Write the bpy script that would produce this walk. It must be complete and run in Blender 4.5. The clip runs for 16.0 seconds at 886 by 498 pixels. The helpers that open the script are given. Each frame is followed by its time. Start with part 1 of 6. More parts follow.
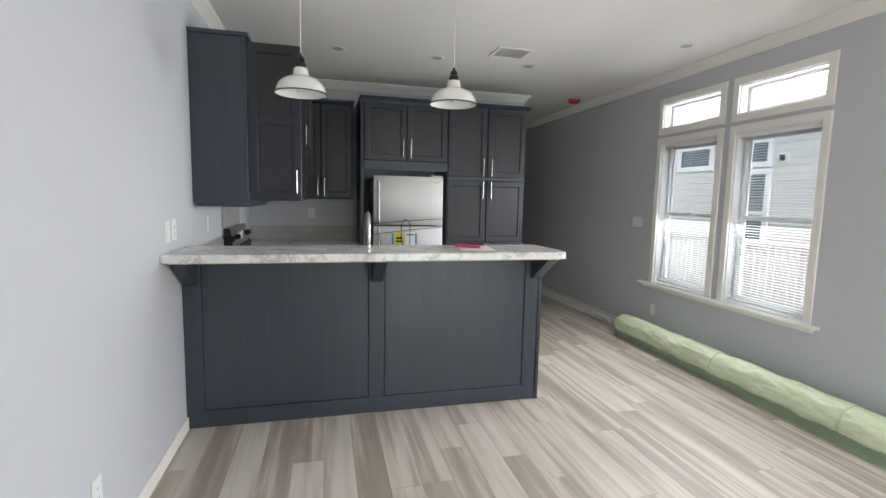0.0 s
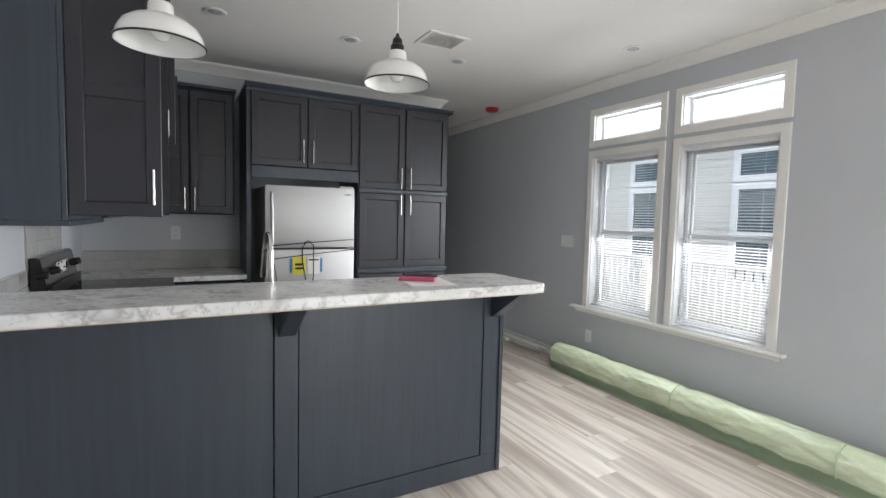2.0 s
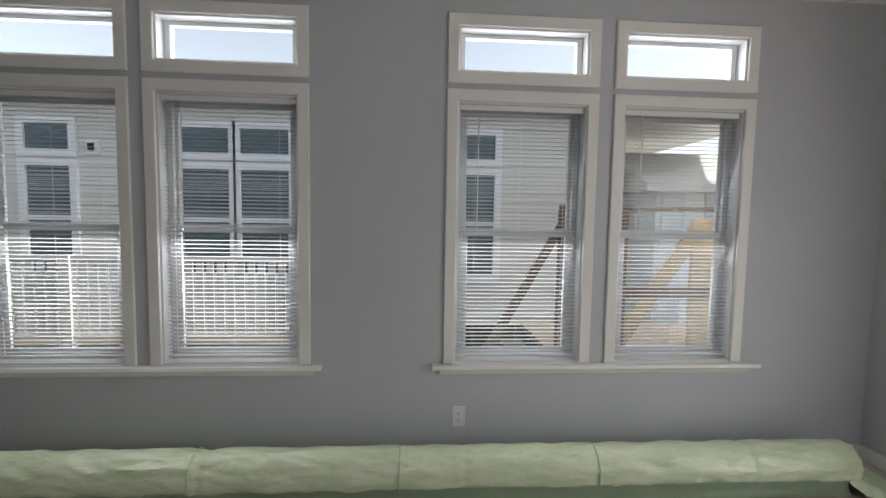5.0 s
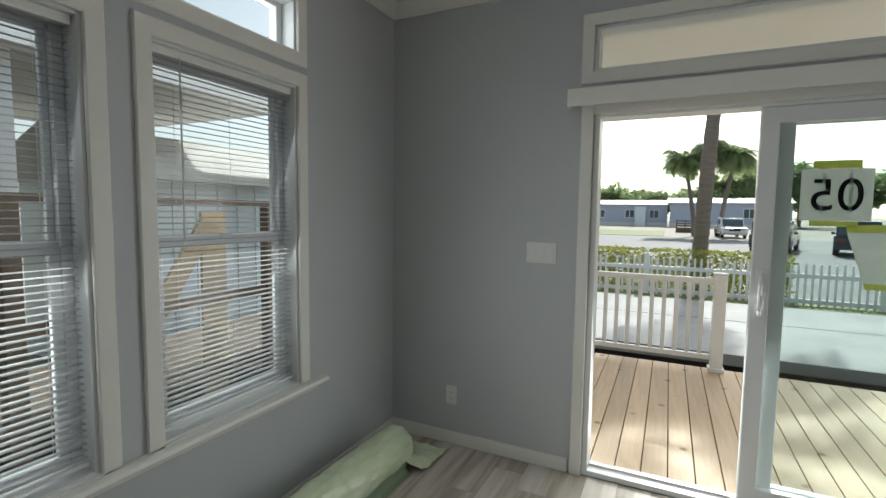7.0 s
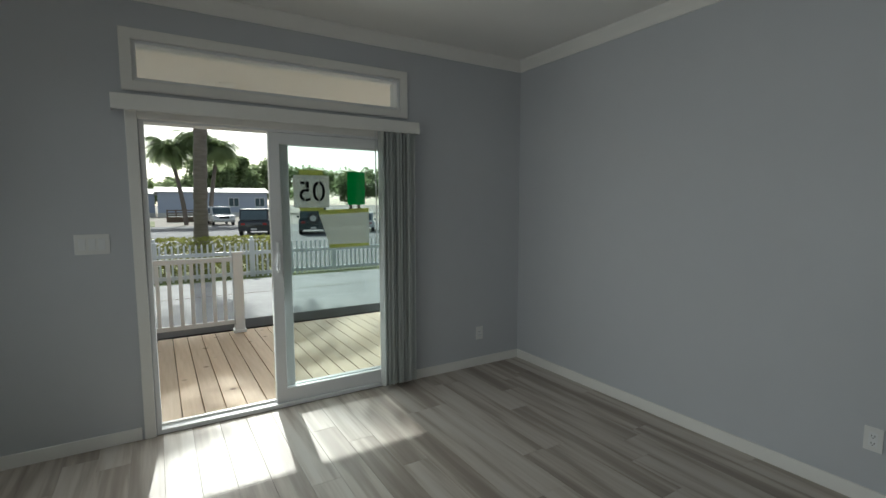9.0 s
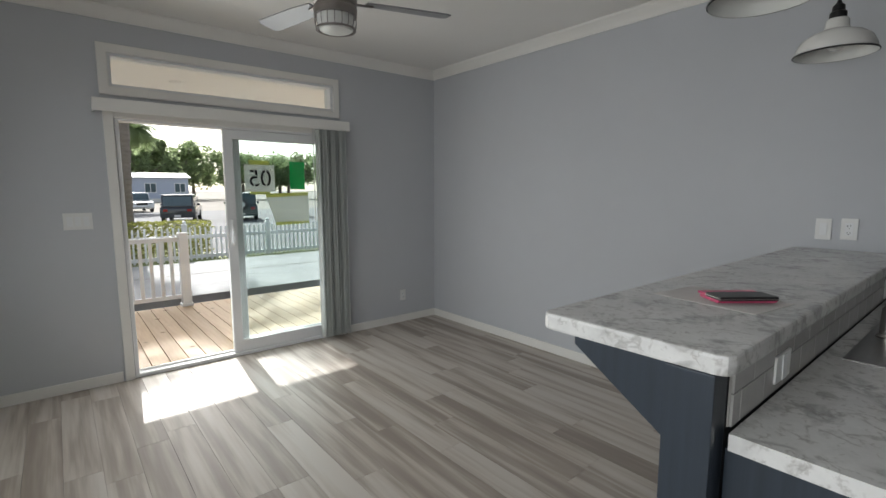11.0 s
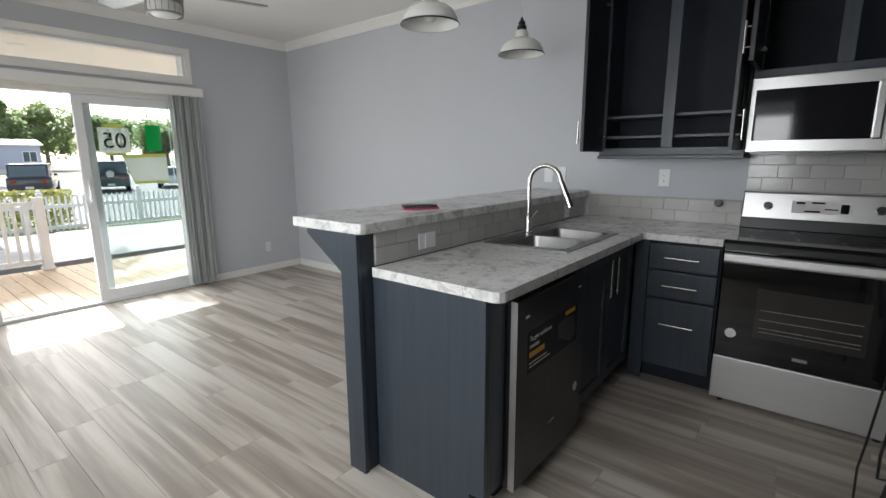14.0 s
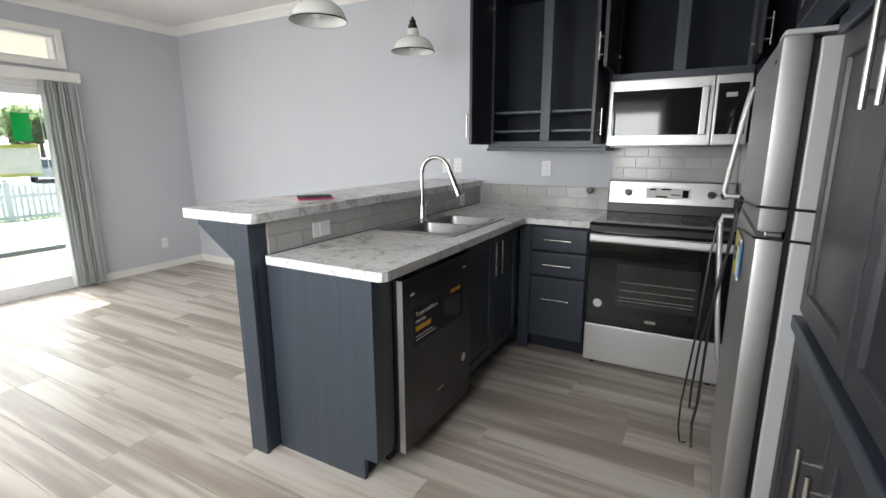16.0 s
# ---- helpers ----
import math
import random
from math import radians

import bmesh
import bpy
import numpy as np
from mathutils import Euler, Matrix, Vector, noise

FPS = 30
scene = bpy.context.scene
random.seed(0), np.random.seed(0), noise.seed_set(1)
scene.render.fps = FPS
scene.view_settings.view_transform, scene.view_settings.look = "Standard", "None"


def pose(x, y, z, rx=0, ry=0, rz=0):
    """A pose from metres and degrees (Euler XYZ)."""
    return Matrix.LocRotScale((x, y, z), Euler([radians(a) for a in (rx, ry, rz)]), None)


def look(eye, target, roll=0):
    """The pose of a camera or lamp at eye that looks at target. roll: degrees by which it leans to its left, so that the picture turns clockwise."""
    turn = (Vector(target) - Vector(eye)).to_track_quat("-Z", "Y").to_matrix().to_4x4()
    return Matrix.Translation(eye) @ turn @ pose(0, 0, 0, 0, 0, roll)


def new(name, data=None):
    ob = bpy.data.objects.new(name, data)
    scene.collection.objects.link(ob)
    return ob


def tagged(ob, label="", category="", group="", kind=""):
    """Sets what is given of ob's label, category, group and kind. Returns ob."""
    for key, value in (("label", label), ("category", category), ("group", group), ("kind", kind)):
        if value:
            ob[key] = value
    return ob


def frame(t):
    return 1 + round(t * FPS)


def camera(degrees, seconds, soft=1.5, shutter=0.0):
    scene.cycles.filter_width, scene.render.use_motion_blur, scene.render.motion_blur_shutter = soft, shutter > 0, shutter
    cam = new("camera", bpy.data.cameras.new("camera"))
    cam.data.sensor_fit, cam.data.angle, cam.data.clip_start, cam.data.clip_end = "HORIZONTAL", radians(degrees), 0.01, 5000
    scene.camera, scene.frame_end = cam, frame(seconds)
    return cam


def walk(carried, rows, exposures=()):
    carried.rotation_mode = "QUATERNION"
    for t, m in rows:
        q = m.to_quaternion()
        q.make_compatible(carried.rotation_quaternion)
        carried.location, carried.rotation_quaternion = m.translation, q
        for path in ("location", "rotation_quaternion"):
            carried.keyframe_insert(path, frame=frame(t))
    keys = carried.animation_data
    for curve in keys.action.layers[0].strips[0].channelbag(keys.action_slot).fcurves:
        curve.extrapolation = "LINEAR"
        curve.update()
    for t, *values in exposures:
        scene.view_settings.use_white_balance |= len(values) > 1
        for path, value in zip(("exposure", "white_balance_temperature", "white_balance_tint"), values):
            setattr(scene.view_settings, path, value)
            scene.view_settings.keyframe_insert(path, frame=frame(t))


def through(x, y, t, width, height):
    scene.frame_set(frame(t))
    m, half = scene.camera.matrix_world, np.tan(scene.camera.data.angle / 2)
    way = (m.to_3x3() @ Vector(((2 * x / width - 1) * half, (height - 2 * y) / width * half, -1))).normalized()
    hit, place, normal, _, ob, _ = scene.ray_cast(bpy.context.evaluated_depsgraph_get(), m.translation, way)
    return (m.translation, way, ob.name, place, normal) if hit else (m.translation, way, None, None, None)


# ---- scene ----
cam = camera(86.8, 16.0)
PATH = [
    (0, (0.822, 0.722, 1.422), (1.305, 2.651, 1.204), 1.2),
    (0.5, (0.844, 0.886, 1.395), (1.425, 2.792, 1.218), 1.3),
    (1, (0.83, 1.111, 1.394), (1.537, 2.975, 1.235), 1.3),
    (1.5, (0.736, 1.356, 1.409), (1.547, 3.178, 1.263), 1.3),
    (2, (0.771, 1.614, 1.407), (1.72, 3.37, 1.273), 1.4),
    (2.5, (0.852, 1.909, 1.41), (2.025, 3.524, 1.29), 1.6),
    (3, (0.887, 2.195, 1.415), (2.275, 3.631, 1.3), 1.6),
    (3.5, (1.023, 2.39, 1.394), (2.67, 3.518, 1.275), 1.6),
    (4, (1.236, 2.544, 1.386), (3.114, 3.221, 1.263), 1.5),
    (4.2, (1.308, 2.636, 1.393), (3.245, 3.115, 1.255), 1.2),
    (6.3, (2.242, 2.711, 1.443), (3.876, 1.569, 1.29), 1.0),
    (6.5, (2.351, 2.679, 1.461), (3.819, 1.331, 1.292), 1.0),
    (7, (2.541, 2.563, 1.431), (3.405, 0.767, 1.273), 0.8),
    (7.5, (2.746, 2.681, 1.448), (2.967, 0.7, 1.28), 0.5),
    (8, (2.82, 2.846, 1.466), (2.412, 0.897, 1.283), 0.4),
    (8.5, (2.805, 3.137, 1.427), (1.978, 1.325, 1.244), -0.0),
    (9, (2.851, 3.324, 1.439), (1.813, 1.626, 1.248), -0.1),
    (9.5, (3.0, 3.521, 1.436), (1.859, 1.891, 1.235), -0.0),
    (12, (3.314, 4.576, 1.409), (2.033, 3.064, 1.136), -0.3),
    (12.5, (3.241, 4.787, 1.374), (1.962, 3.277, 1.09), -0.5),
    (13, (3.29, 4.92, 1.377), (2.003, 3.417, 1.084), -0.5),
    (13.5, (3.425, 5.043, 1.357), (2.029, 3.653, 1.013), -0.4),
    (14, (3.481, 5.194, 1.354), (1.953, 3.963, 0.969), -0.4),
    (14.5, (3.536, 5.367, 1.338), (1.932, 4.24, 0.945), -0.4),
    (15, (3.586, 5.4, 1.362), (1.927, 4.359, 0.955), -0.2),
    (15.5, (3.569, 5.388, 1.357), (1.876, 4.406, 0.945), -0.2),
    (16, (3.548, 5.399, 1.359), (1.836, 4.455, 0.937), -0.2),
]

EXPOSURES = [(0, 1.85, 6450, 10), (1.0, 1.85, 6450, 10), (2.0, 1.95, 6350, 10), (3.5, 1.4, 6350, 11), (4.2, 0.95, 6500, 11), (6.3, 0.8, 6500, 11), (7.0, 0.35, 6400, 2), (7.6, 0.1, 6350, 1), (9.0, -0.15, 6300, 1),
             (9.7, 0.0, 6350, 3), (11.8, 0.75, 6450, 9), (13.0, 0.9, 6400, 9), (13.6, 1.0, 6400, 9), (14.5, 1.4, 6400, 9), (16.0, 1.8, 6500, 10)]
walk(cam, [(t, look(eye, target, roll)) for t, eye, target, roll in PATH], EXPOSURES)

# ---- world and sun ----
SUN_TRAVEL = Vector((0.095, 1.0, -0.697)).normalized()
world = bpy.data.worlds.new("sky")
scene.world = world
world.use_nodes = True
wn = world.node_tree
sky = wn.nodes.new("ShaderNodeTexSky")
sky.sky_type = 'NISHITA'
sky.sun_disc = False
sky.sun_elevation = math.asin(-SUN_TRAVEL.z)
sky.sun_rotation = math.atan2(-SUN_TRAVEL.x, -SUN_TRAVEL.y)
sky.air_density, sky.dust_density, sky.ozone_density = 1.0, 2.2, 1.2
haze = wn.nodes.new("ShaderNodeHueSaturation")
haze.inputs["Saturation"].default_value = 0.45
wn.links.new(sky.outputs[0], haze.inputs["Color"])
wn.links.new(haze.outputs[0], wn.nodes["Background"].inputs[0])
wn.nodes["Background"].inputs[1].default_value = 0.15
sun_data = bpy.data.lights.new("sun", 'SUN')
sun_data.energy, sun_data.angle, sun_data.color = 4.8, radians(0.6), (1.0, 0.975, 0.94)
sun = new("sun", sun_data)
sun.matrix_world = look((0, -20, 20), Vector((0, -20, 20)) + SUN_TRAVEL)

# daylight standing in the window openings and the patio door, in place of the sky's light
def daylight(at, aim, wide, tall, watts, spread=180):
    lamp_data = bpy.data.lights.new("sky_window", 'AREA')
    lamp_data.shape, lamp_data.size, lamp_data.size_y = 'RECTANGLE', wide, tall
    lamp_data.energy, lamp_data.spread, lamp_data.color = watts, radians(spread), (0.975, 0.985, 0.995)
    new("sky_window", lamp_data).matrix_world = look(at, Vector(at) + Vector(aim))


# the next house hides the low sky, so the light falls steeply through the windows
for ya, yb, watts in ((4.115, 4.935, 7.0), (3.22, 4.045, 7.0), (1.685, 2.505, 4.6), (0.795, 1.60, 3.4)):
    daylight((4.142, (ya + yb) / 2, 1.30), (-1.0, 0.0, -0.45), 0.62, 1.05, watts, 150)
    daylight((4.285, (ya + yb) / 2, 1.30), (-1.0, 0.0, -0.30), 0.66, 1.34, 0.9)
    daylight((4.285, (ya + yb) / 2, 2.275), (-1.0, 0.0, -0.50), 0.62, 0.17, 1.2)
daylight((2.20, -0.005, 1.0), (0.0, 1.0, -0.20), 1.36, 1.75, 9.5)


# ---- materials ----
def material(name, color, rough=0.5, metal=0.0, spread=0.0, scale=4.0, stretch=(1, 1, 1), bump=0.0, bump_scale=60.0,
             other=None, rand=0.0, coat=0.0, spec=0.5, rough_var=0.0):
    """A principled material: base colour mixed with another by two scales of noise, a fine bump, and a random shift per object."""
    m = bpy.data.materials.new(name)
    m.use_nodes = True
    nt = m.node_tree
    b = nt.nodes["Principled BSDF"]
    b.inputs["Roughness"].default_value, b.inputs["Metallic"].default_value = rough, metal
    b.inputs["Coat Weight"].default_value = coat
    b.inputs["Specular IOR Level"].default_value = spec
    tc = nt.nodes.new("ShaderNodeTexCoord")
    mp = nt.nodes.new("ShaderNodeMapping")
    mp.inputs["Scale"].default_value = stretch
    nt.links.new(tc.outputs["Object"], mp.inputs["Vector"])
    n1 = nt.nodes.new("ShaderNodeTexNoise")
    n1.inputs["Scale"].default_value, n1.inputs["Detail"].default_value = scale, 6
    nt.links.new(mp.outputs[0], n1.inputs["Vector"])
    n2 = nt.nodes.new("ShaderNodeTexNoise")
    n2.inputs["Scale"].default_value, n2.inputs["Detail"].default_value = scale * 9, 3
    nt.links.new(mp.outputs[0], n2.inputs["Vector"])
    add = nt.nodes.new("ShaderNodeMath")
    add.operation = 'MULTIPLY_ADD'
    nt.links.new(n2.outputs[0], add.inputs[0])
    add.inputs[1].default_value = 0.35
    nt.links.new(n1.outputs[0], add.inputs[2])
    ramp = nt.nodes.new("ShaderNodeMapRange")
    ramp.inputs["From Min"].default_value, ramp.inputs["From Max"].default_value = 0.42, 0.93
    nt.links.new(add.outputs[0], ramp.inputs["Value"])
    mix = nt.nodes.new("ShaderNodeMix")
    mix.data_type = 'RGBA'
    c2 = other or tuple(max(0, c * (1 - spread)) for c in color)
    mix.inputs["A"].default_value, mix.inputs["B"].default_value = (*color, 1), (*c2, 1)
    nt.links.new(ramp.outputs[0], mix.inputs["Factor"])
    out = mix.outputs["Result"]
    if rand:
        oi = nt.nodes.new("ShaderNodeObjectInfo")
        mr = nt.nodes.new("ShaderNodeMapRange")
        mr.inputs["To Min"].default_value, mr.inputs["To Max"].default_value = 1 - rand, 1 + rand
        nt.links.new(oi.outputs["Random"], mr.inputs["Value"])
        hs = nt.nodes.new("ShaderNodeHueSaturation")
        nt.links.new(mr.outputs[0], hs.inputs["Value"])
        nt.links.new(out, hs.inputs["Color"])
        out = hs.outputs[0]
    nt.links.new(out, b.inputs["Base Color"])
    if rough_var:
        rr = nt.nodes.new("ShaderNodeMapRange")
        rr.inputs["To Min"].default_value, rr.inputs["To Max"].default_value = rough - rough_var, rough + rough_var
        nt.links.new(n1.outputs[0], rr.inputs["Value"])
        nt.links.new(rr.outputs[0], b.inputs["Roughness"])
    if bump:
        n3 = nt.nodes.new("ShaderNodeTexNoise")
        n3.inputs["Scale"].default_value, n3.inputs["Detail"].default_value = bump_scale, 4
        nt.links.new(mp.outputs[0], n3.inputs["Vector"])
        bp = nt.nodes.new("ShaderNodeBump")
        bp.inputs["Strength"].default_value, bp.inputs["Distance"].default_value = bump, 0.004
        nt.links.new(n3.outputs[0], bp.inputs["Height"])
        nt.links.new(bp.outputs[0], b.inputs["Normal"])
    return m


def glass(name, tint=(1, 1, 1), gloss=0.08):
    """Thin clear glass: it lets light straight through and mirrors a little of it."""
    m = bpy.data.materials.new(name)
    m.use_nodes = True
    nt = m.node_tree
    nt.nodes.clear()
    o = nt.nodes.new("ShaderNodeOutputMaterial")
    t = nt.nodes.new("ShaderNodeBsdfTransparent")
    t.inputs[0].default_value = (*tint, 1)
    g = nt.nodes.new("ShaderNodeBsdfGlossy")
    g.inputs["Roughness"].default_value = 0.02
    lw = nt.nodes.new("ShaderNodeLayerWeight")
    lw.inputs[0].default_value = 0.5
    pw = nt.nodes.new("ShaderNodeMath")
    pw.operation = 'POWER'
    pw.inputs[1].default_value = 4.0
    nt.links.new(lw.outputs["Facing"], pw.inputs[0])
    f = nt.nodes.new("ShaderNodeMath")
    f.operation = 'MULTIPLY_ADD'
    f.inputs[1].default_value, f.inputs[2].default_value = 0.55, gloss * 0.4
    nt.links.new(pw.outputs[0], f.inputs[0])
    mx = nt.nodes.new("ShaderNodeMixShader")
    nt.links.new(f.outputs[0], mx.inputs[0])
    nt.links.new(t.outputs[0], mx.inputs[1])
    nt.links.new(g.outputs[0], mx.inputs[2])
    nt.links.new(mx.outputs[0], o.inputs[0])
    return m


def thin_sheet(name, color, through=0.6, rough=0.5):
    """Card, film or vane that lets part of the light through."""
    m = bpy.data.materials.new(name)
    m.use_nodes = True
    nt = m.node_tree
    b = nt.nodes["Principled BSDF"]
    b.inputs["Base Color"].default_value, b.inputs["Roughness"].default_value = (*color, 1), rough
    n = nt.nodes.new("ShaderNodeTexNoise")
    n.inputs["Scale"].default_value, n.inputs["Detail"].default_value = 9, 5
    mix = nt.nodes.new("ShaderNodeMix")
    mix.data_type = 'RGBA'
    mix.inputs["A"].default_value, mix.inputs["B"].default_value = (*color, 1), (*[c * 0.8 for c in color], 1)
    nt.links.new(n.outputs[0], mix.inputs["Factor"])
    nt.links.new(mix.outputs["Result"], b.inputs["Base Color"])
    tr = nt.nodes.new("ShaderNodeBsdfTranslucent")
    nt.links.new(mix.outputs["Result"], tr.inputs[0])
    mx = nt.nodes.new("ShaderNodeMixShader")
    mx.inputs[0].default_value = through
    nt.links.new(b.outputs[0], mx.inputs[1])
    nt.links.new(tr.outputs[0], mx.inputs[2])
    nt.links.new(mx.outputs[0], nt.nodes["Material Output"].inputs[0])
    return m


M = {}
M["wall"] = material("wall_paint", (0.56, 0.575, 0.605), 0.62, spread=0.05, scale=0.8, bump=0.08, bump_scale=220)
M["ceiling"] = material("ceiling_paint", (0.85, 0.835, 0.81), 0.75, spread=0.03, scale=1.0, bump=0.12, bump_scale=260)
M["trim"] = material("trim_paint", (0.86, 0.845, 0.81), 0.42, spread=0.04, scale=3, bump=0.03, bump_scale=120)
M["vinyl"] = material("white_vinyl", (0.82, 0.83, 0.84), 0.35, spread=0.04, scale=4)
M["rail_white"] = material("blind_rail", (0.84, 0.84, 0.83), 0.4, spread=0.02, scale=3)
M["navy"] = material("navy_cabinet", (0.041, 0.052, 0.069), 0.38, spread=0.26, scale=5, stretch=(9, 9, 0.35), bump=0.06, bump_scale=90, rough_var=0.06, spec=0.5)
# the cabinet navy darkened: shade of insides and toe kicks put into the colour
M["navy_shade"] = material("navy_shaded", (0.018, 0.023, 0.033), 0.6, spec=0.25, spread=0.3, scale=5, bump=0.05, bump_scale=100)
M["plum"] = material("dark_cabinet_door", (0.024, 0.024, 0.031), 0.38, spread=0.22, scale=3, stretch=(4, 4, 0.5), bump=0.06, bump_scale=90, rough_var=0.05)
M["steel"] = material("brushed_steel", (0.60, 0.595, 0.59), 0.50, 1.0, spread=0.05, scale=3, stretch=(0.6, 0.6, 30), rough_var=0.03)
M["fridge_steel"] = material("fridge_steel", (0.50, 0.497, 0.493), 0.50, 1.0, spread=0.05, scale=3, stretch=(0.6, 0.6, 30), rough_var=0.03)
M["panel_steel"] = material("panel_steel", (0.52, 0.515, 0.51), 0.30, 1.0, spread=0.1, scale=3, stretch=(30, 0.6, 0.6), rough_var=0.04)
M["steel_dark"] = material("fridge_side_paint", (0.52, 0.52, 0.525), 0.45, 0.15, spread=0.08, scale=4, bump=0.1, bump_scale=300)
M["chrome"] = material("satin_nickel", (0.66, 0.64, 0.61), 0.24, 1.0, spread=0.05, scale=20)
M["sink"] = material("sink_steel", (0.30, 0.295, 0.29), 0.36, 1.0, spread=0.15, scale=8, stretch=(1, 12, 1), bump=0.03, bump_scale=80)
M["black_glass"] = material("black_glass", (0.006, 0.006, 0.007), 0.06, spread=0.2, scale=3)
M["black"] = material("black_plastic", (0.012, 0.012, 0.013), 0.35, spread=0.3, scale=9)
M["dark_steel"] = material("dark_stainless", (0.10, 0.10, 0.105), 0.28, 0.9, spread=0.2, scale=4, stretch=(20, 1, 1))
M["white"] = material("white_plastic", (0.80, 0.80, 0.79), 0.32, spread=0.03, scale=8)
M["enamel"] = material("white_enamel", (0.82, 0.81, 0.78), 0.18, spread=0.04, scale=6, coat=0.4)
M["enamel_in"] = material("shade_inside", (0.78, 0.78, 0.75), 0.35, spread=0.04, scale=6)
# near black, painted for the shade in recesses
M["shade_in"] = material("recess_shade", (0.01, 0.01, 0.011), 0.7, spread=0.3, scale=5)
M["red"] = material("red_cover", (0.50, 0.03, 0.02), 0.35, spread=0.3, scale=30)
M["pink"] = material("pink_plastic", (0.78, 0.10, 0.24), 0.3, spread=0.35, scale=40)
M["paper"] = material("paper", (0.78, 0.75, 0.73), 0.7, spread=0.12, scale=8)
M["film"] = material("green_film", (0.52, 0.62, 0.40), 0.28, other=(0.72, 0.77, 0.58), scale=3.0, stretch=(3, 1.4, 3), bump=1.0, bump_scale=16, coat=0.3)
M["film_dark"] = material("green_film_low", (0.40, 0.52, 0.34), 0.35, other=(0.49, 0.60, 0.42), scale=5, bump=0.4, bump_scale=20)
M["deck"] = material("pine_deck", (0.66, 0.50, 0.33), 0.6, other=(0.54, 0.38, 0.23), scale=3.0, stretch=(9, 0.7, 9), bump=0.2, bump_scale=40, rand=0.14)
knots = M["deck"].node_tree
kb = knots.nodes["Principled BSDF"].inputs["Base Color"]
kg, kv, kr, km = (knots.nodes.new(k) for k in ("ShaderNodeNewGeometry", "ShaderNodeTexVoronoi", "ShaderNodeMapRange", "ShaderNodeMix"))
kv.inputs["Scale"].default_value = 4.5
kr.inputs["From Min"].default_value, kr.inputs["From Max"].default_value = 0.05, 0.15
km.data_type = 'RGBA'
km.inputs["A"].default_value = (0.22, 0.12, 0.05, 1)
knots.links.new(kg.outputs["Position"], kv.inputs["Vector"])
knots.links.new(kv.outputs["Distance"], kr.inputs["Value"])
knots.links.new(kr.outputs[0], km.inputs["Factor"])
knots.links.new(kb.links[0].from_socket, km.inputs["B"])
knots.links.new(km.outputs["Result"], kb)
M["timber"] = material("weathered_timber", (0.19, 0.135, 0.095), 0.75, spread=0.4, scale=3, stretch=(6, 6, 1), bump=0.3, bump_scale=40)
M["concrete"] = material("concrete", (0.36, 0.36, 0.36), 0.8, spread=0.28, scale=1.2, bump=0.25, bump_scale=60)
M["asphalt"] = material("asphalt", (0.16, 0.16, 0.165), 0.85, spread=0.25, scale=0.5, bump=0.4, bump_scale=80)
M["grass"] = material("grass", (0.12, 0.17, 0.04), 0.9, other=(0.20, 0.20, 0.08), scale=1.2, bump=0.8, bump_scale=50)
M["sand"] = material("sandy_soil", (0.31, 0.28, 0.235), 0.9, spread=0.25, scale=0.6, bump=0.3, bump_scale=60)
M["leaf"] = thin_sheet("leaf", (0.34, 0.42, 0.22), 0.72, 0.5)
M["hedge_leaf"] = thin_sheet("hedge_leaf", (0.30, 0.31, 0.08), 0.45, 0.5)
M["bark"] = material("palm_bark", (0.24, 0.20, 0.17), 0.85, spread=0.4, scale=3, stretch=(1, 1, 5), bump=0.6, bump_scale=20)
M["siding"] = material("beige_siding", (0.68, 0.67, 0.625), 0.55, spread=0.06, scale=2, bump=0.08, bump_scale=60)
M["rail_cream"] = material("cream_vinyl", (0.52, 0.515, 0.49), 0.5, spread=0.06, scale=3)
M["siding_blue"] = material("blue_siding", (0.46, 0.51, 0.62), 0.55, spread=0.08, scale=1, bump=0.1, bump_scale=30)
M["siding_pale"] = material("pale_blue_siding", (0.68, 0.76, 0.80), 0.5, spread=0.06, scale=1.5, bump=0.08, bump_scale=30)
M["roof"] = material("pale_roof", (0.55, 0.54, 0.52), 0.6, spread=0.1, scale=2, bump=0.1)
M["soffit"] = material("cream_soffit", (0.86, 0.85, 0.83), 0.6, spread=0.05, scale=1.5, bump=0.05)
M["glass"] = glass("clear_glass", (0.97, 0.985, 0.98))
M["glass_green"] = glass("tinted_door_glass", (0.93, 0.965, 0.96))
M["pane_dark"] = material("dark_pane", (0.10, 0.145, 0.165), 0.05, spread=0.3, scale=1)
M["vane"] = thin_sheet("blind_vane", (0.86, 0.88, 0.87), 0.62, 0.2)
M["slat"] = thin_sheet("blind_slat", (0.66, 0.67, 0.68), 0.30, 0.4)
M["card_grey"] = thin_sheet("grey_card", (0.86, 0.88, 0.87), 0.85)
M["card_green"] = thin_sheet("green_card_sheet", (0.05, 0.62, 0.24), 0.7)
M["card_lime"] = thin_sheet("lime_tape", (0.80, 0.82, 0.35), 0.7)
M["fan_metal"] = material("dark_brushed_nickel", (0.34, 0.31, 0.29), 0.32, 1.0, spread=0.15, scale=4, stretch=(1, 1, 20))
M["fan_blade"] = material("silver_blade", (0.36, 0.36, 0.365), 0.35, 0.3, spread=0.1, scale=3)
# dark ground tone, also used to paint the shade below and beside the slab
M["soil"] = material("ground_and_shade", (0.075, 0.065, 0.055), 0.9, spread=0.4, scale=2.5, bump=0.5, bump_scale=40)
M["oven_in"] = material("oven_inside", (0.03, 0.029, 0.027), 0.08, spread=0.3, scale=9)
M["car_white"] = material("white_car_paint", (0.72, 0.72, 0.72), 0.2, coat=0.6, spread=0.03)
M["car_dark"] = material("dark_car_paint", (0.03, 0.033, 0.04), 0.2, coat=0.6, spread=0.1)
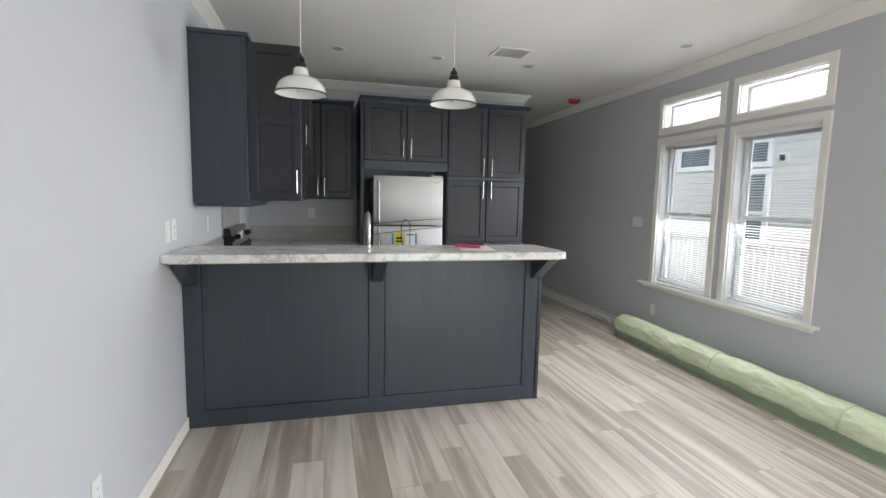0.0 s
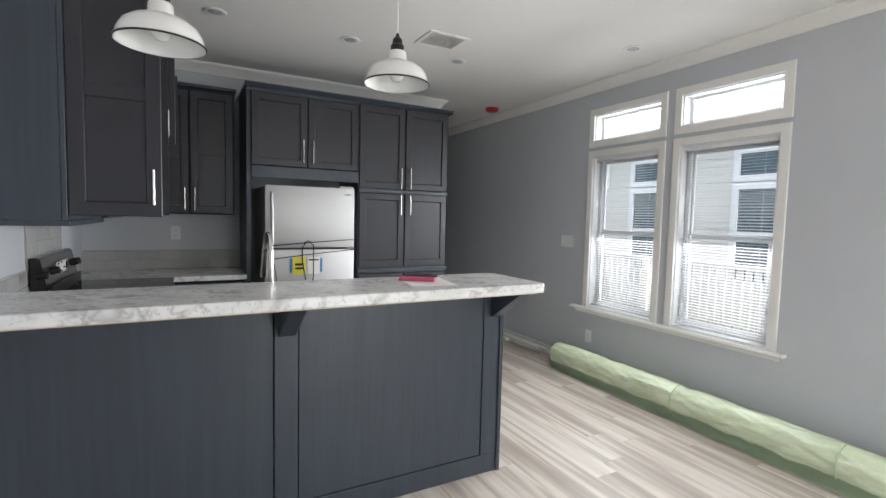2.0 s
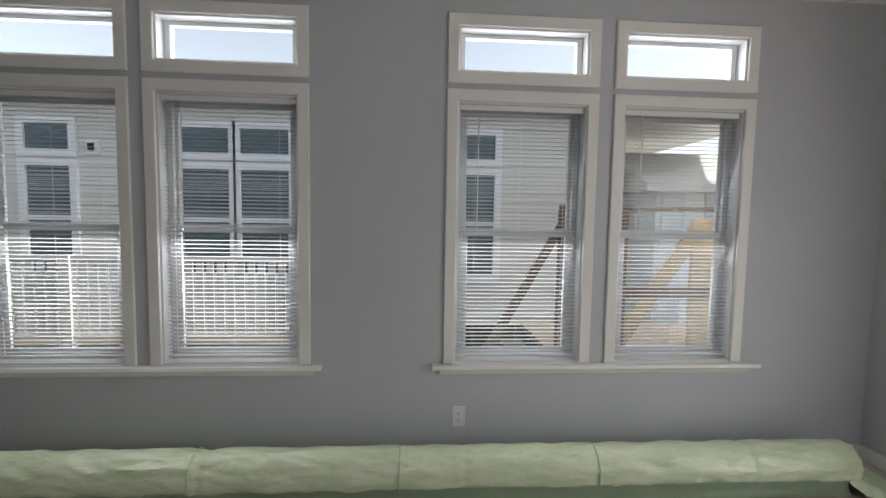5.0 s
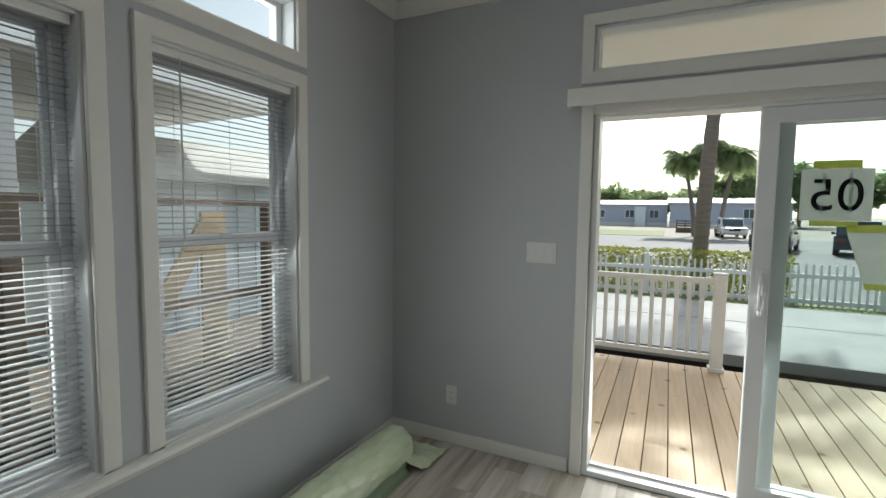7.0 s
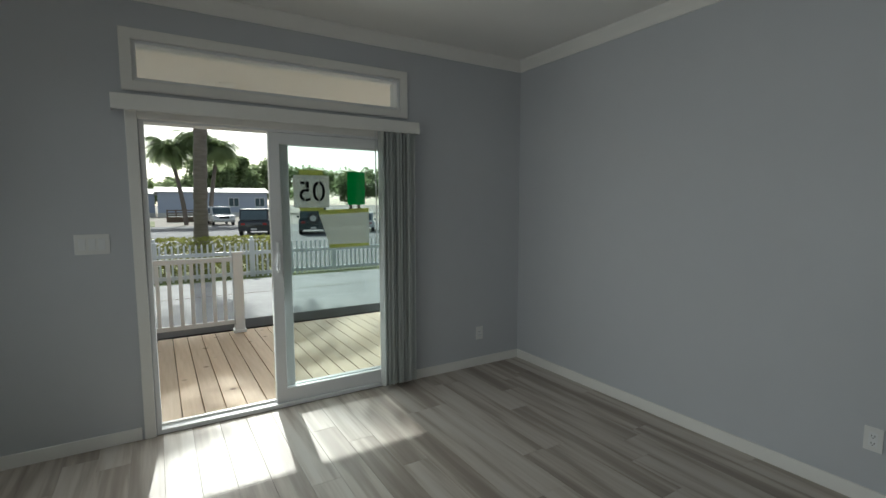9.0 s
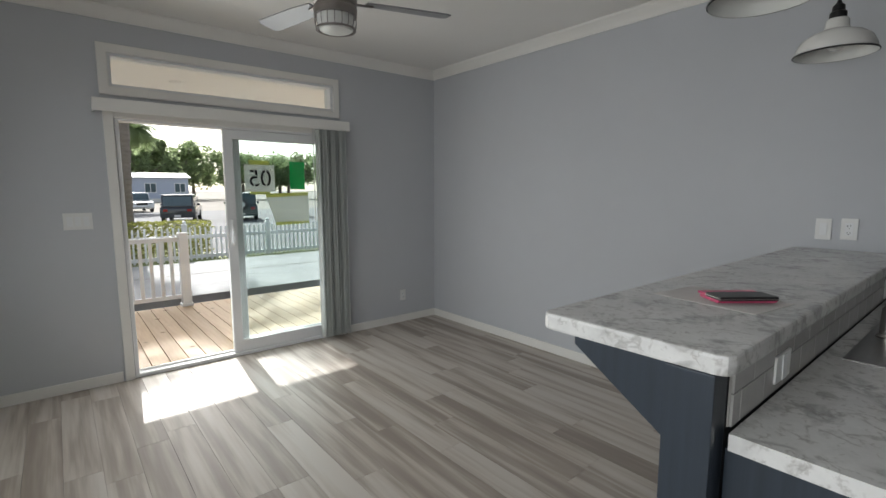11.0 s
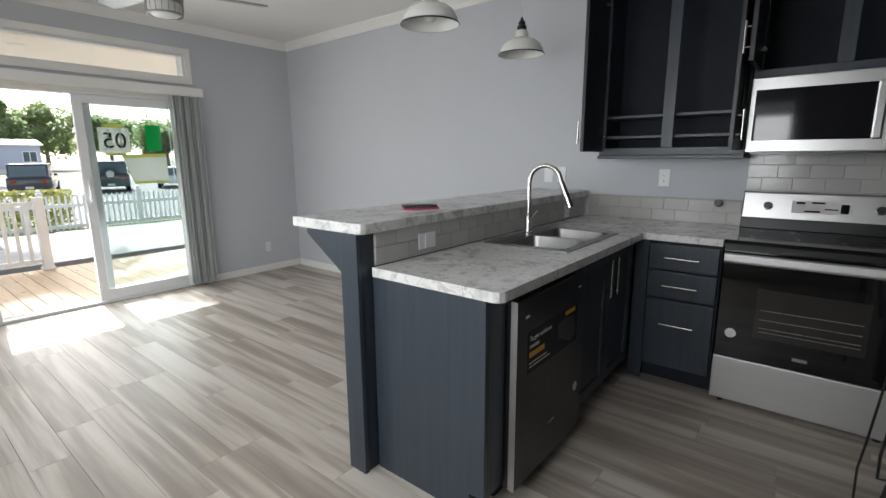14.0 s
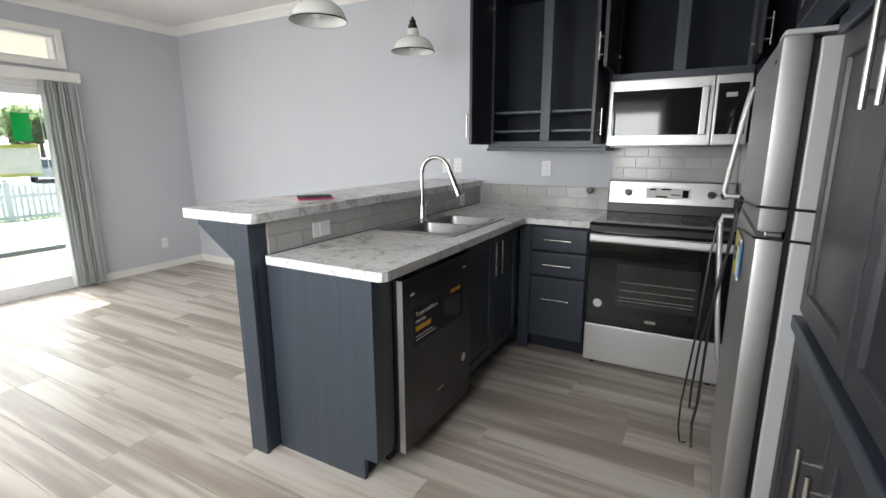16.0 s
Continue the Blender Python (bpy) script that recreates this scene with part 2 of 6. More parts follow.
M["car_teal"] = material("dark_teal_paint", (0.025, 0.05, 0.055), 0.25, coat=0.5, spread=0.1)
M["car_silver"] = material("silver_car_paint", (0.42, 0.43, 0.44), 0.25, 0.4, coat=0.5, spread=0.05)
M["lamp_red"] = material("tail_lamp", (0.35, 0.02, 0.02), 0.2, spread=0.1)
M["yellow"] = material("yellow_paper", (0.72, 0.62, 0.05), 0.5, spread=0.15, scale=8)
M["lime"] = material("lime_edge", (0.55, 0.62, 0.12), 0.5, spread=0.12, scale=8)
M["banner"] = material("grey_banner", (0.40, 0.42, 0.42), 0.55, spread=0.08, scale=4)
M["green_card"] = material("green_card", (0.02, 0.30, 0.10), 0.45, spread=0.1, scale=6)
M["blue_card"] = material("blue_card", (0.03, 0.22, 0.50), 0.4, spread=0.1, scale=6)
M["black_ink"] = material("black_ink", (0.012, 0.012, 0.014), 0.5, spread=0.1)
M["orange"] = material("orange_ink", (0.75, 0.38, 0.03), 0.5, spread=0.1)
M["knot_wood"] = material("new_pine", (0.62, 0.48, 0.28), 0.6, spread=0.25, scale=4, stretch=(6, 6, 1), bump=0.2)


def marble():
    """White laminate with soft grey-brown veins."""
    m = material("marble_laminate", (0.78, 0.775, 0.76), 0.24, other=(0.62, 0.615, 0.605), scale=7, bump=0.02, bump_scale=40)
    nt = m.node_tree
    b = nt.nodes["Principled BSDF"]
    base = b.inputs["Base Color"].links[0].from_socket
    tc = nt.nodes.new("ShaderNodeTexCoord")
    last = base
    for sc, lo, hi, col, dist in ((6.0, 0.0, 0.06, (0.22, 0.215, 0.215, 1), 0.8), (13.0, 0.0, 0.055, (0.26, 0.245, 0.23, 1), 0.7), (30.0, 0.0, 0.05, (0.36, 0.34, 0.32, 1), 0.4)):
        n = nt.nodes.new("ShaderNodeTexNoise")
        n.inputs["Scale"].default_value, n.inputs["Detail"].default_value, n.inputs["Distortion"].default_value = sc, 7, dist
        nt.links.new(tc.outputs["Object"], n.inputs["Vector"])
        s = nt.nodes.new("ShaderNodeMath")
        s.operation = 'SUBTRACT'
        s.inputs[1].default_value = 0.5
        nt.links.new(n.outputs[0], s.inputs[0])
        a = nt.nodes.new("ShaderNodeMath")
        a.operation = 'ABSOLUTE'
        nt.links.new(s.outputs[0], a.inputs[0])
        r = nt.nodes.new("ShaderNodeMapRange")
        r.inputs["From Min"].default_value, r.inputs["From Max"].default_value = lo, hi
        r.inputs["To Min"].default_value, r.inputs["To Max"].default_value = 0.55, 0.0
        nt.links.new(a.outputs[0], r.inputs["Value"])
        mask = nt.nodes.new("ShaderNodeTexNoise")
        mask.inputs["Scale"].default_value = sc * 1.3
        nt.links.new(tc.outputs["Object"], mask.inputs["Vector"])
        mr = nt.nodes.new("ShaderNodeMapRange")
        mr.inputs["From Min"].default_value, mr.inputs["From Max"].default_value = 0.50, 0.60
        nt.links.new(mask.outputs[0], mr.inputs["Value"])
        mul = nt.nodes.new("ShaderNodeMath")
        mul.operation = 'MULTIPLY'
        nt.links.new(r.outputs[0], mul.inputs[0])
        nt.links.new(mr.outputs[0], mul.inputs[1])
        mx = nt.nodes.new("ShaderNodeMix")
        mx.data_type = 'RGBA'
        mx.inputs["B"].default_value = col
        nt.links.new(mul.outputs[0], mx.inputs["Factor"])
        nt.links.new(last, mx.inputs["A"])
        last = mx.outputs["Result"]
    nt.links.new(last, b.inputs["Base Color"])
    return m


def plank_material():
    """Weathered grey-beige vinyl plank: long streaks, a tone of its own for each plank."""
    m = bpy.data.materials.new("vinyl_plank")
    m.use_nodes = True
    nt = m.node_tree
    b = nt.nodes["Principled BSDF"]
    b.inputs["Roughness"].default_value = 0.46
    b.inputs["Specular IOR Level"].default_value = 0.32
    tc = nt.nodes.new("ShaderNodeTexCoord")
    oi = nt.nodes.new("ShaderNodeObjectInfo")
    shift = nt.nodes.new("ShaderNodeVectorMath")
    shift.operation = 'MULTIPLY_ADD'
    cmb = nt.nodes.new("ShaderNodeCombineXYZ")
    for i in range(3):
        nt.links.new(oi.outputs["Random"], cmb.inputs[i])
    nt.links.new(cmb.outputs[0], shift.inputs[0])
    shift.inputs[1].default_value = (37, 53, 11)
    nt.links.new(tc.outputs["Object"], shift.inputs[2])

    def streak(sx, sy, detail):
        mp = nt.nodes.new("ShaderNodeMapping")
        mp.inputs["Scale"].default_value = (sx, sy, 1)
        nt.links.new(shift.outputs[0], mp.inputs["Vector"])
        n = nt.nodes.new("ShaderNodeTexNoise")
        n.inputs["Scale"].default_value, n.inputs["Detail"].default_value = 1.0, detail
        nt.links.new(mp.outputs[0], n.inputs["Vector"])
        return n.outputs[0]
    wide, fine, grain = streak(16, 0.9, 3), streak(60, 2.5, 5), streak(260, 8, 3)
    ramp = nt.nodes.new("ShaderNodeValToRGB")
    e = ramp.color_ramp.elements
    e[0].position, e[0].color = 0.30, (0.295, 0.252, 0.215, 1)
    e[1].position, e[1].color = 0.68, (0.55, 0.510, 0.462, 1)
    mid = ramp.color_ramp.elements.new(0.45)
    mid.color = (0.37, 0.322, 0.277, 1)
    mid2 = ramp.color_ramp.elements.new(0.56)
    mid2.color = (0.485, 0.438, 0.385, 1)
    sm = nt.nodes.new("ShaderNodeMath")
    sm.operation = 'MULTIPLY_ADD'
    nt.links.new(fine, sm.inputs[0])
    sm.inputs[1].default_value = 0.14
    nt.links.new(wide, sm.inputs[2])
    pl = nt.nodes.new("ShaderNodeMath")
    pl.operation = 'MULTIPLY_ADD'
    nt.links.new(oi.outputs["Random"], pl.inputs[0])
    pl.inputs[1].default_value = 0.22
    nt.links.new(sm.outputs[0], pl.inputs[2])
    of = nt.nodes.new("ShaderNodeMath")
    of.operation = 'SUBTRACT'
    of.inputs[1].default_value = 0.17
    nt.links.new(pl.outputs[0], of.inputs[0])
    nt.links.new(of.outputs[0], ramp.inputs[0])
    nt.links.new(ramp.outputs[0], b.inputs["Base Color"])
    bp = nt.nodes.new("ShaderNodeBump")
    bp.inputs["Strength"].default_value, bp.inputs["Distance"].default_value = 0.04, 0.002
    nt.links.new(grain, bp.inputs["Height"])
    nt.links.new(bp.outputs[0], b.inputs["Normal"])
    return m


M["marble"] = marble()
M["plank"] = plank_material()
M["tile"] = material("grey_glazed_tile", (0.47, 0.46, 0.445), 0.16, spread=0.10, scale=6, bump=0.35, bump_scale=14, rand=0.06)
M["grout"] = material("grout", (0.42, 0.41, 0.39), 0.85, spread=0.1, scale=20)


# ---- mesh helpers ----
def box(x0, x1, y0, y1, z0, z1, bev=0.0, bm=None):
    """A box, with bevelled edges, as a bmesh or added to one."""
    one = bmesh.new()
    bmesh.ops.create_cube(one, size=1.0, matrix=Matrix.Translation(((x0 + x1) / 2, (y0 + y1) / 2, (z0 + z1) / 2)) @ Matrix.Diagonal((abs(x1 - x0), abs(y1 - y0), abs(z1 - z0), 1)))
    if bev:
        bmesh.ops.bevel(one, geom=one.edges[:], offset=bev, segments=2, profile=0.6, affect='EDGES')
    return merge(bm, one)


def merge(bm, one):
    if bm is None:
        return one
    me = bpy.data.meshes.new("tmp")
    one.to_mesh(me)
    one.free()
    bm.from_mesh(me)
    bpy.data.meshes.remove(me)
    return bm


def rod(p0, p1, r0, r1=None, n=16, bm=None, caps=True):
    """A round bar or cone between two points."""
    p0, p1 = Vector(p0), Vector(p1)
    d = p1 - p0
    one = bmesh.new()
    bmesh.ops.create_cone(one, cap_ends=caps, segments=n, radius1=r0, radius2=r0 if r1 is None else r1, depth=d.length,
                          matrix=Matrix.Translation((p0 + p1) / 2) @ d.to_track_quat('Z', 'Y').to_matrix().to_4x4())
    return merge(bm, one)


def lathe(profile, centre, n=32, bm=None):
    """Radius and height pairs turned round an upright axis at centre."""
    one = bmesh.new()
    rings = []
    for r, z in profile:
        rings.append([one.verts.new((centre[0] + r * math.cos(2 * math.pi * i / n), centre[1] + r * math.sin(2 * math.pi * i / n), centre[2] + z)) for i in range(n)])
    for a, b in zip(rings, rings[1:]):
        for i in range(n):
            j = (i + 1) % n
            one.faces.new((a[i], a[j], b[j], b[i]))
    bmesh.ops.remove_doubles(one, verts=one.verts[:], dist=1e-5)
    bmesh.ops.recalc_face_normals(one, faces=one.faces[:])
    return merge(bm, one)


def tube(points, r, n=10, bm=None, r_end=None):
    """A round tube along a line of points."""
    pts = [Vector(p) for p in points]
    one = bmesh.new()
    rings = []
    up = Vector((0.31, 0.17, 0.93)).normalized()
    for i, p in enumerate(pts):
        d = (pts[min(i + 1, len(pts) - 1)] - pts[max(i - 1, 0)]).normalized()
        a = d.cross(up).normalized()
        b = d.cross(a)
        rr = r if r_end is None else r + (r_end - r) * i / (len(pts) - 1)
        rings.append([one.verts.new(p + rr * (math.cos(2 * math.pi * k / n) * a + math.sin(2 * math.pi * k / n) * b)) for k in range(n)])
    for a, b in zip(rings, rings[1:]):
        for k in range(n):
            one.faces.new((a[k], a[(k + 1) % n], b[(k + 1) % n], b[k]))
    one.faces.new(rings[0])
    one.faces.new(rings[-1])
    bmesh.ops.recalc_face_normals(one, faces=one.faces[:])
    return merge(bm, one)


def prism(poly, axis, a0, a1, bev=0.0, bm=None):
    """A polygon pushed along an axis: poly holds the two other coordinates, in order x, y, z."""
    one = bmesh.new()

    def at(p, a):
        q = list(p)
        q.insert("xyz".index(axis), a)
        return q
    lo = [one.verts.new(at(p, a0)) for p in poly]
    hi = [one.verts.new(at(p, a1)) for p in poly]
    one.faces.new(lo)
    one.faces.new(hi)
    for i in range(len(poly)):
        j = (i + 1) % len(poly)
        one.faces.new((lo[i], lo[j], hi[j], hi[i]))
    bmesh.ops.recalc_face_normals(one, faces=one.faces[:])
    if bev:
        bmesh.ops.bevel(one, geom=one.edges[:], offset=bev, segments=2, profile=0.6, affect='EDGES')
    return merge(bm, one)


def mesh_of(name, bm, mat, smooth=False):
    me = bpy.data.meshes.new(name)
    bm.to_mesh(me)
    bm.free()
    me.materials.append(mat)
    if smooth:
        for p in me.polygons:
            p.use_smooth = True
        me.set_sharp_from_angle(angle=radians(38))
    return me


def part(name, bm, mat, parent=None, label="", smooth=False):
    """One mesh object under a thing or a part, built where it stands."""
    ob = new(name, mesh_of(name, bm, mat, smooth))
    if parent is not None:
        ob.parent = parent
        m = parent.matrix_basis
        up = parent.parent
        full = parent.matrix_parent_inverse @ m
        while up is not None:
            full = up.matrix_parent_inverse @ up.matrix_basis @ full if up.parent else up.matrix_basis @ full
            up = up.parent
        ob.matrix_parent_inverse = full.inverted()
    if label:
        ob["label"] = label
    return ob


def thing(name, at, label, category, group="", kind=""):
    """An empty at the base of a thing, to hold its parts."""
    ob = new(name)
    ob.empty_display_size = 0.1
    ob.matrix_basis = Matrix.Translation(at)
    return tagged(ob, label, category, group, kind)


def solid(name, bm, mat, label, category, group="", kind="", smooth=False):
    """A thing or piece of the setting that is a single mesh."""
    return tagged(part(name, bm, mat, None, "", smooth), label, category, group, kind)


def piece(name, me, at, parent):
    """A piece that shares its mesh with its like."""
    ob = new(name, me)
    ob.parent = parent
    ob.matrix_parent_inverse = parent.matrix_basis.inverted()
    ob.matrix_basis = Matrix.Translation(at)
    return ob


def holes(axis, c0, c1, a0, a1, z0, z1, openings):
    """A wall slab between c0 and c1 across its axis, along a0..a1, with rectangular openings (a, a, z, z) cut through it."""
    cuts = sorted({a0, a1, *[v for o in openings for v in o[:2]]})
    zs = sorted({z0, z1, *[v for o in openings for v in o[2:]]})
    bm = bmesh.new()
    for i in range(len(cuts) - 1):
        run = None
        for k in range(len(zs) - 1):
            ca, cz = (cuts[i] + cuts[i + 1]) / 2, (zs[k] + zs[k + 1]) / 2
            if any(o[0] < ca < o[1] and o[2] < cz < o[3] for o in openings):
                run = None
                continue
            q = (zs[k], zs[k + 1])
            if axis == 'x':
                box(c0, c1, cuts[i], cuts[i + 1], *q, bm=bm)
            else:
                box(cuts[i], cuts[i + 1], c0, c1, *q, bm=bm)
    bmesh.ops.remove_doubles(bm, verts=bm.verts[:], dist=1e-4)
    return bm


def ring(axis, c0, c1, o, i, bev=0.003):
    """A rectangular frame in a wall, mitred at its corners: outer and inner (a, a, z, z)."""
    bm = bmesh.new()

    def rect(r, grow, c):
        q = ((r[0] - grow, r[2] - grow), (r[1] + grow, r[2] - grow), (r[1] + grow, r[3] + grow), (r[0] - grow, r[3] + grow))
        return [bm.verts.new((c, a, z) if axis == 'x' else (a, c, z)) for a, z in q]
    e = max(bev, 0.0003)
    loops = [rect(o, 0, c0 + e), rect(o, 0, c1 - e), rect(o, -e, c1), rect(i, e, c1), rect(i, 0, c1 - e), rect(i, 0, c0 + e), rect(i, e, c0), rect(o, -e, c0)]
    for k in range(len(loops)):
        p, q = loops[k], loops[(k + 1) % len(loops)]
        for m in range(4):
            n = (m + 1) % 4
            bm.faces.new((p[m], p[n], q[n], q[m]))
    bmesh.ops.recalc_face_normals(bm, faces=bm.faces[:])
    return bm


# ---- structure ----
W, CEIL, BACK, DOORWALL = 4.13, 2.69, 6.27, 0.0
UNITS = [(4.115, 4.935), (3.22, 4.045), (1.685, 2.505), (0.795, 1.60)]
TR = 0.058
opens = []
for a, b in UNITS:
    opens += [(a + TR, b - TR, 0.585, 2.005), (a + TR, b - TR, 2.155, 2.39)]
solid("wall_east", holes('x', W, W + 0.13, -0.13, 9.6, -0.1, CEIL + 0.1, opens), M["wall"], "pale grey painted wall with four tall windows", "wall", kind="structure")
DOOR, TRANSOM = (1.20, 2.915, 0.0, 1.955), (1.205, 2.926, 2.155, 2.39)
solid("wall_south", holes('y', -0.13, 0.0, -0.13, W, -0.1, CEIL + 0.1, [(DOOR[0], DOOR[1], -0.1, DOOR[3]), TRANSOM]), M["wall"], "grey painted wall around the sliding patio door", "wall", kind="structure")
solid("wall_west", box(-0.13, 0.0, 0.0, 6.40, -0.1, CEIL + 0.1), M["wall"], "long plain pale grey painted wall", "wall", kind="structure")
solid("wall_north", box(0.0, 3.20, BACK, BACK + 0.13, -0.1, CEIL + 0.1), M["wall"], "grey painted wall behind the kitchen cabinets", "wall", kind="structure")
solid("wall_corridor", box(3.07, 3.20, BACK + 0.13, 9.6, -0.1, CEIL + 0.1), M["wall"], "grey painted corridor wall", "wall", kind="structure")
solid("wall_corridor_end", box(3.07, W + 0.13, 9.6, 9.73, -0.1, CEIL + 0.1), M["wall"], "grey painted wall closing the corridor", "wall", kind="structure")
solid("ceiling", box(-0.13, W + 0.13, -0.13, 9.73, CEIL + 0.1, CEIL + 0.2), M["ceiling"], "roof slab above the ceiling", "roof", kind="structure")
solid("ceiling_board", box(0.0, W, 0.0, 9.6, CEIL, CEIL + 0.09), M["ceiling"], "plain off-white ceiling", "ceiling", kind="structure")
subfloor = solid("floor", box(-0.13, W + 0.13, -0.13, 9.73, -0.12, -0.008), M["sand"], "grey-beige weathered vinyl plank floor", "floor", kind="structure")


def crown(points):
    """A stepped cove moulding under the ceiling, along a line of wall corners with the room on the left of the way."""
    prof = [(0.0, -0.085), (0.012, -0.085), (0.016, -0.07), (0.035, -0.05), (0.05, -0.03), (0.066, -0.02), (0.07, -0.012), (0.07, 0.0), (0.0, 0.0)]
    bm = bmesh.new()
    pts = [Vector((*p, CEIL - 0.001)) for p in points]
    rows = []
    for i, p in enumerate(pts):
        dirs = []
        if i:
            dirs.append((p - pts[i - 1]).normalized())
        if i < len(pts) - 1:
            dirs.append((pts[i + 1] - p).normalized())
        ns = [Vector((-d.y, d.x, 0)) for d in dirs]
        off = ns[0] if len(ns) == 1 else (ns[0] + ns[1]) / (1 + ns[0].dot(ns[1]))
        rows.append([bm.verts.new(p + off * a + Vector((0, 0, z))) for a, z in prof])
    for a, b in zip(rows, rows[1:]):
        for k in range(len(prof)):
            bm.faces.new((a[k], a[(k + 1) % len(prof)], b[(k + 1) % len(prof)], b[k]))
    bm.faces.new(rows[0])
    bm.faces.new(rows[-1])
    bmesh.ops.recalc_face_normals(bm, faces=bm.faces[:])
    return bm


solid("trim", crown([(3.20, 9.6), (3.20, BACK), (0.0, BACK), (0.0, 0.0), (W, 0.0), (W, 9.6)]), M["trim"], "off-white crown moulding under the ceiling", "moulding", kind="structure", smooth=True)


def skirting(name, x0, x1, y0, y1):
    solid(name, box(x0, x1, y0, y1, 0.0, 0.078, 0.004), M["trim"], "off-white painted baseboard", "baseboard", kind="structure")


skirting("baseboard", 0.0005, 0.014, 0.014, 3.695)
skirting("baseboard", 0.0005, 1.12, 0.0005, 0.014)
skirting("baseboard", 2.99, W - 0.0005, 0.0005, 0.014)
skirting("baseboard", W - 0.014, W - 0.0005, 0.014, 9.59)
skirting("baseboard", 3.2005, 3.214, 6.40, 9.59)


def window(n, a, b):
    """A single-hung window with a transom light above it, cased in painted trim."""
    w = thing("window_%d" % n, (W, (a + b) / 2, 0.585), "white single-hung window with a transom light above", "window", "windows", "structure")
    i0, i1 = a + TR, b - TR
    part("casing", ring('x', W - 0.016, W + 0.002, (a, b, 0.585, 2.065), (i0 + 0.002, i1 - 0.002, 0.587, 2.003), 0.004), M["trim"], w)
    part("casing", ring('x', W - 0.016, W + 0.002, (a, b, 2.095, 2.45), (i0 + 0.002, i1 - 0.002, 2.157, 2.388), 0.004), M["trim"], w)
    for z0, z1 in ((0.585, 2.005), (2.155, 2.39)):
        part("window_frame", ring('x', W + 0.002, W + 0.128, (i0, i1, z0, z1), (i0 + 0.012, i1 - 0.012, z0 + 0.012, z1 - 0.012), 0.002), M["vinyl"], w)
        part("outer_frame", ring('x', W + 0.075, W + 0.120, (i0 + 0.0125, i1 - 0.0125, z0 + 0.0125, z1 - 0.0125), (i0 + 0.045, i1 - 0.045, z0 + 0.035, z1 - 0.035), 0.003), M["vinyl"], w)
    g0, g1 = i0 + 0.045, i1 - 0.045
    low = part("lower_sash", ring('x', W + 0.078, W + 0.098, (g0 + 0.0005, g1 - 0.0005, 0.6205, 1.325), (g0 + 0.03, g1 - 0.03, 0.655, 1.285), 0.003), M["vinyl"], w)
    part("pane", box(W + 0.086, W + 0.090, g0 + 0.028, g1 - 0.028, 0.653, 1.287), M["glass"], low).visible_shadow = False
    top = part("upper_sash", ring('x', W + 0.099, W + 0.118, (g0 + 0.0005, g1 - 0.0005, 1.29, 1.9695), (g0 + 0.02, g1 - 0.02, 1.325, 1.945), 0.003), M["vinyl"], w)
    part("pane", box(W + 0.106, W + 0.110, g0 + 0.018, g1 - 0.018, 1.323, 1.947), M["glass"], top).visible_shadow = False
    part("pane", box(W + 0.096, W + 0.100, g0 - 0.001, g1 + 0.001, 2.189, 2.356), M["glass"], w).visible_shadow = False
    part("latch", box(W + 0.070, W + 0.077, (a + b) / 2 - 0.03, (a + b) / 2 + 0.03, 1.312, 1.330, 0.003), M["vinyl"], w)
    return w


for n, (a, b) in enumerate(UNITS, 1):
    window(n, a, b)
for y0, y1 in ((3.16, 5.06), (0.70, 2.565)):
    bm = prism([(W - 0.055, 0.562), (W - 0.06, 0.570), (W - 0.055, 0.584), (W + 0.0, 0.584), (W + 0.0, 0.562)], 'y', y0, y1)
    prism([(W - 0.034, 0.561), (W, 0.561), (W, 0.528), (W - 0.012, 0.528), (W - 0.020, 0.545)], 'y', y0 + 0.04, y1 - 0.04, bm=bm)
    solid("window_sill", bm, M["trim"], "off-white painted window stool over a moulded apron", "window sill", "window sills", "structure")


def blind(a, b):
    """A lowered mini blind with level slats."""
    i0, i1 = a + TR + 0.016, b - TR - 0.016
    bl = thing("window_blind", (W + 0.04, (a + b) / 2, 1.99), "lowered white mini blind with open level slats", "blind", "window blinds")
    part("head_rail", box(W + 0.020, W + 0.060, i0, i1, 1.962, 1.992, 0.003), M["rail_white"], bl)
    part("bottom_rail", box(W + 0.028, W + 0.052, i0, i1, 0.615, 0.628, 0.003), M["rail_white"], bl)
    part("wand", rod((W + 0.012, i1 - 0.10, 1.965), (W + 0.012, i1 - 0.10, 1.30), 0.0035, n=8), M["vane"], bl)
    for y in (i0 + 0.09, (i0 + i1) / 2, i1 - 0.09):
        part("cord", rod((W + 0.040, y, 1.963), (W + 0.040, y, 0.625), 0.0009, n=5), M["rail_white"], bl)
    bm = bmesh.new()
    rows = []
    for k in range(4):
        u = k / 3 - 0.5
        rows.append((u * 0.023, 0.0022 * (1 - 4 * u * u) + u * 0.002))
    poly = [(x, z) for x, z in rows] + [(x, z - 0.0006) for x, z in reversed(rows)]
    prism(poly, 'y', i0 + 0.004, i1 - 0.004, bm=bm)
    me = mesh_of("slat", bm, M["slat"])
    z = 0.644
    while z < 1.958:
        piece("slat", me, (W + 0.040, 0, z), bl)
        z += 0.0215


for a, b in UNITS:
    blind(a, b)

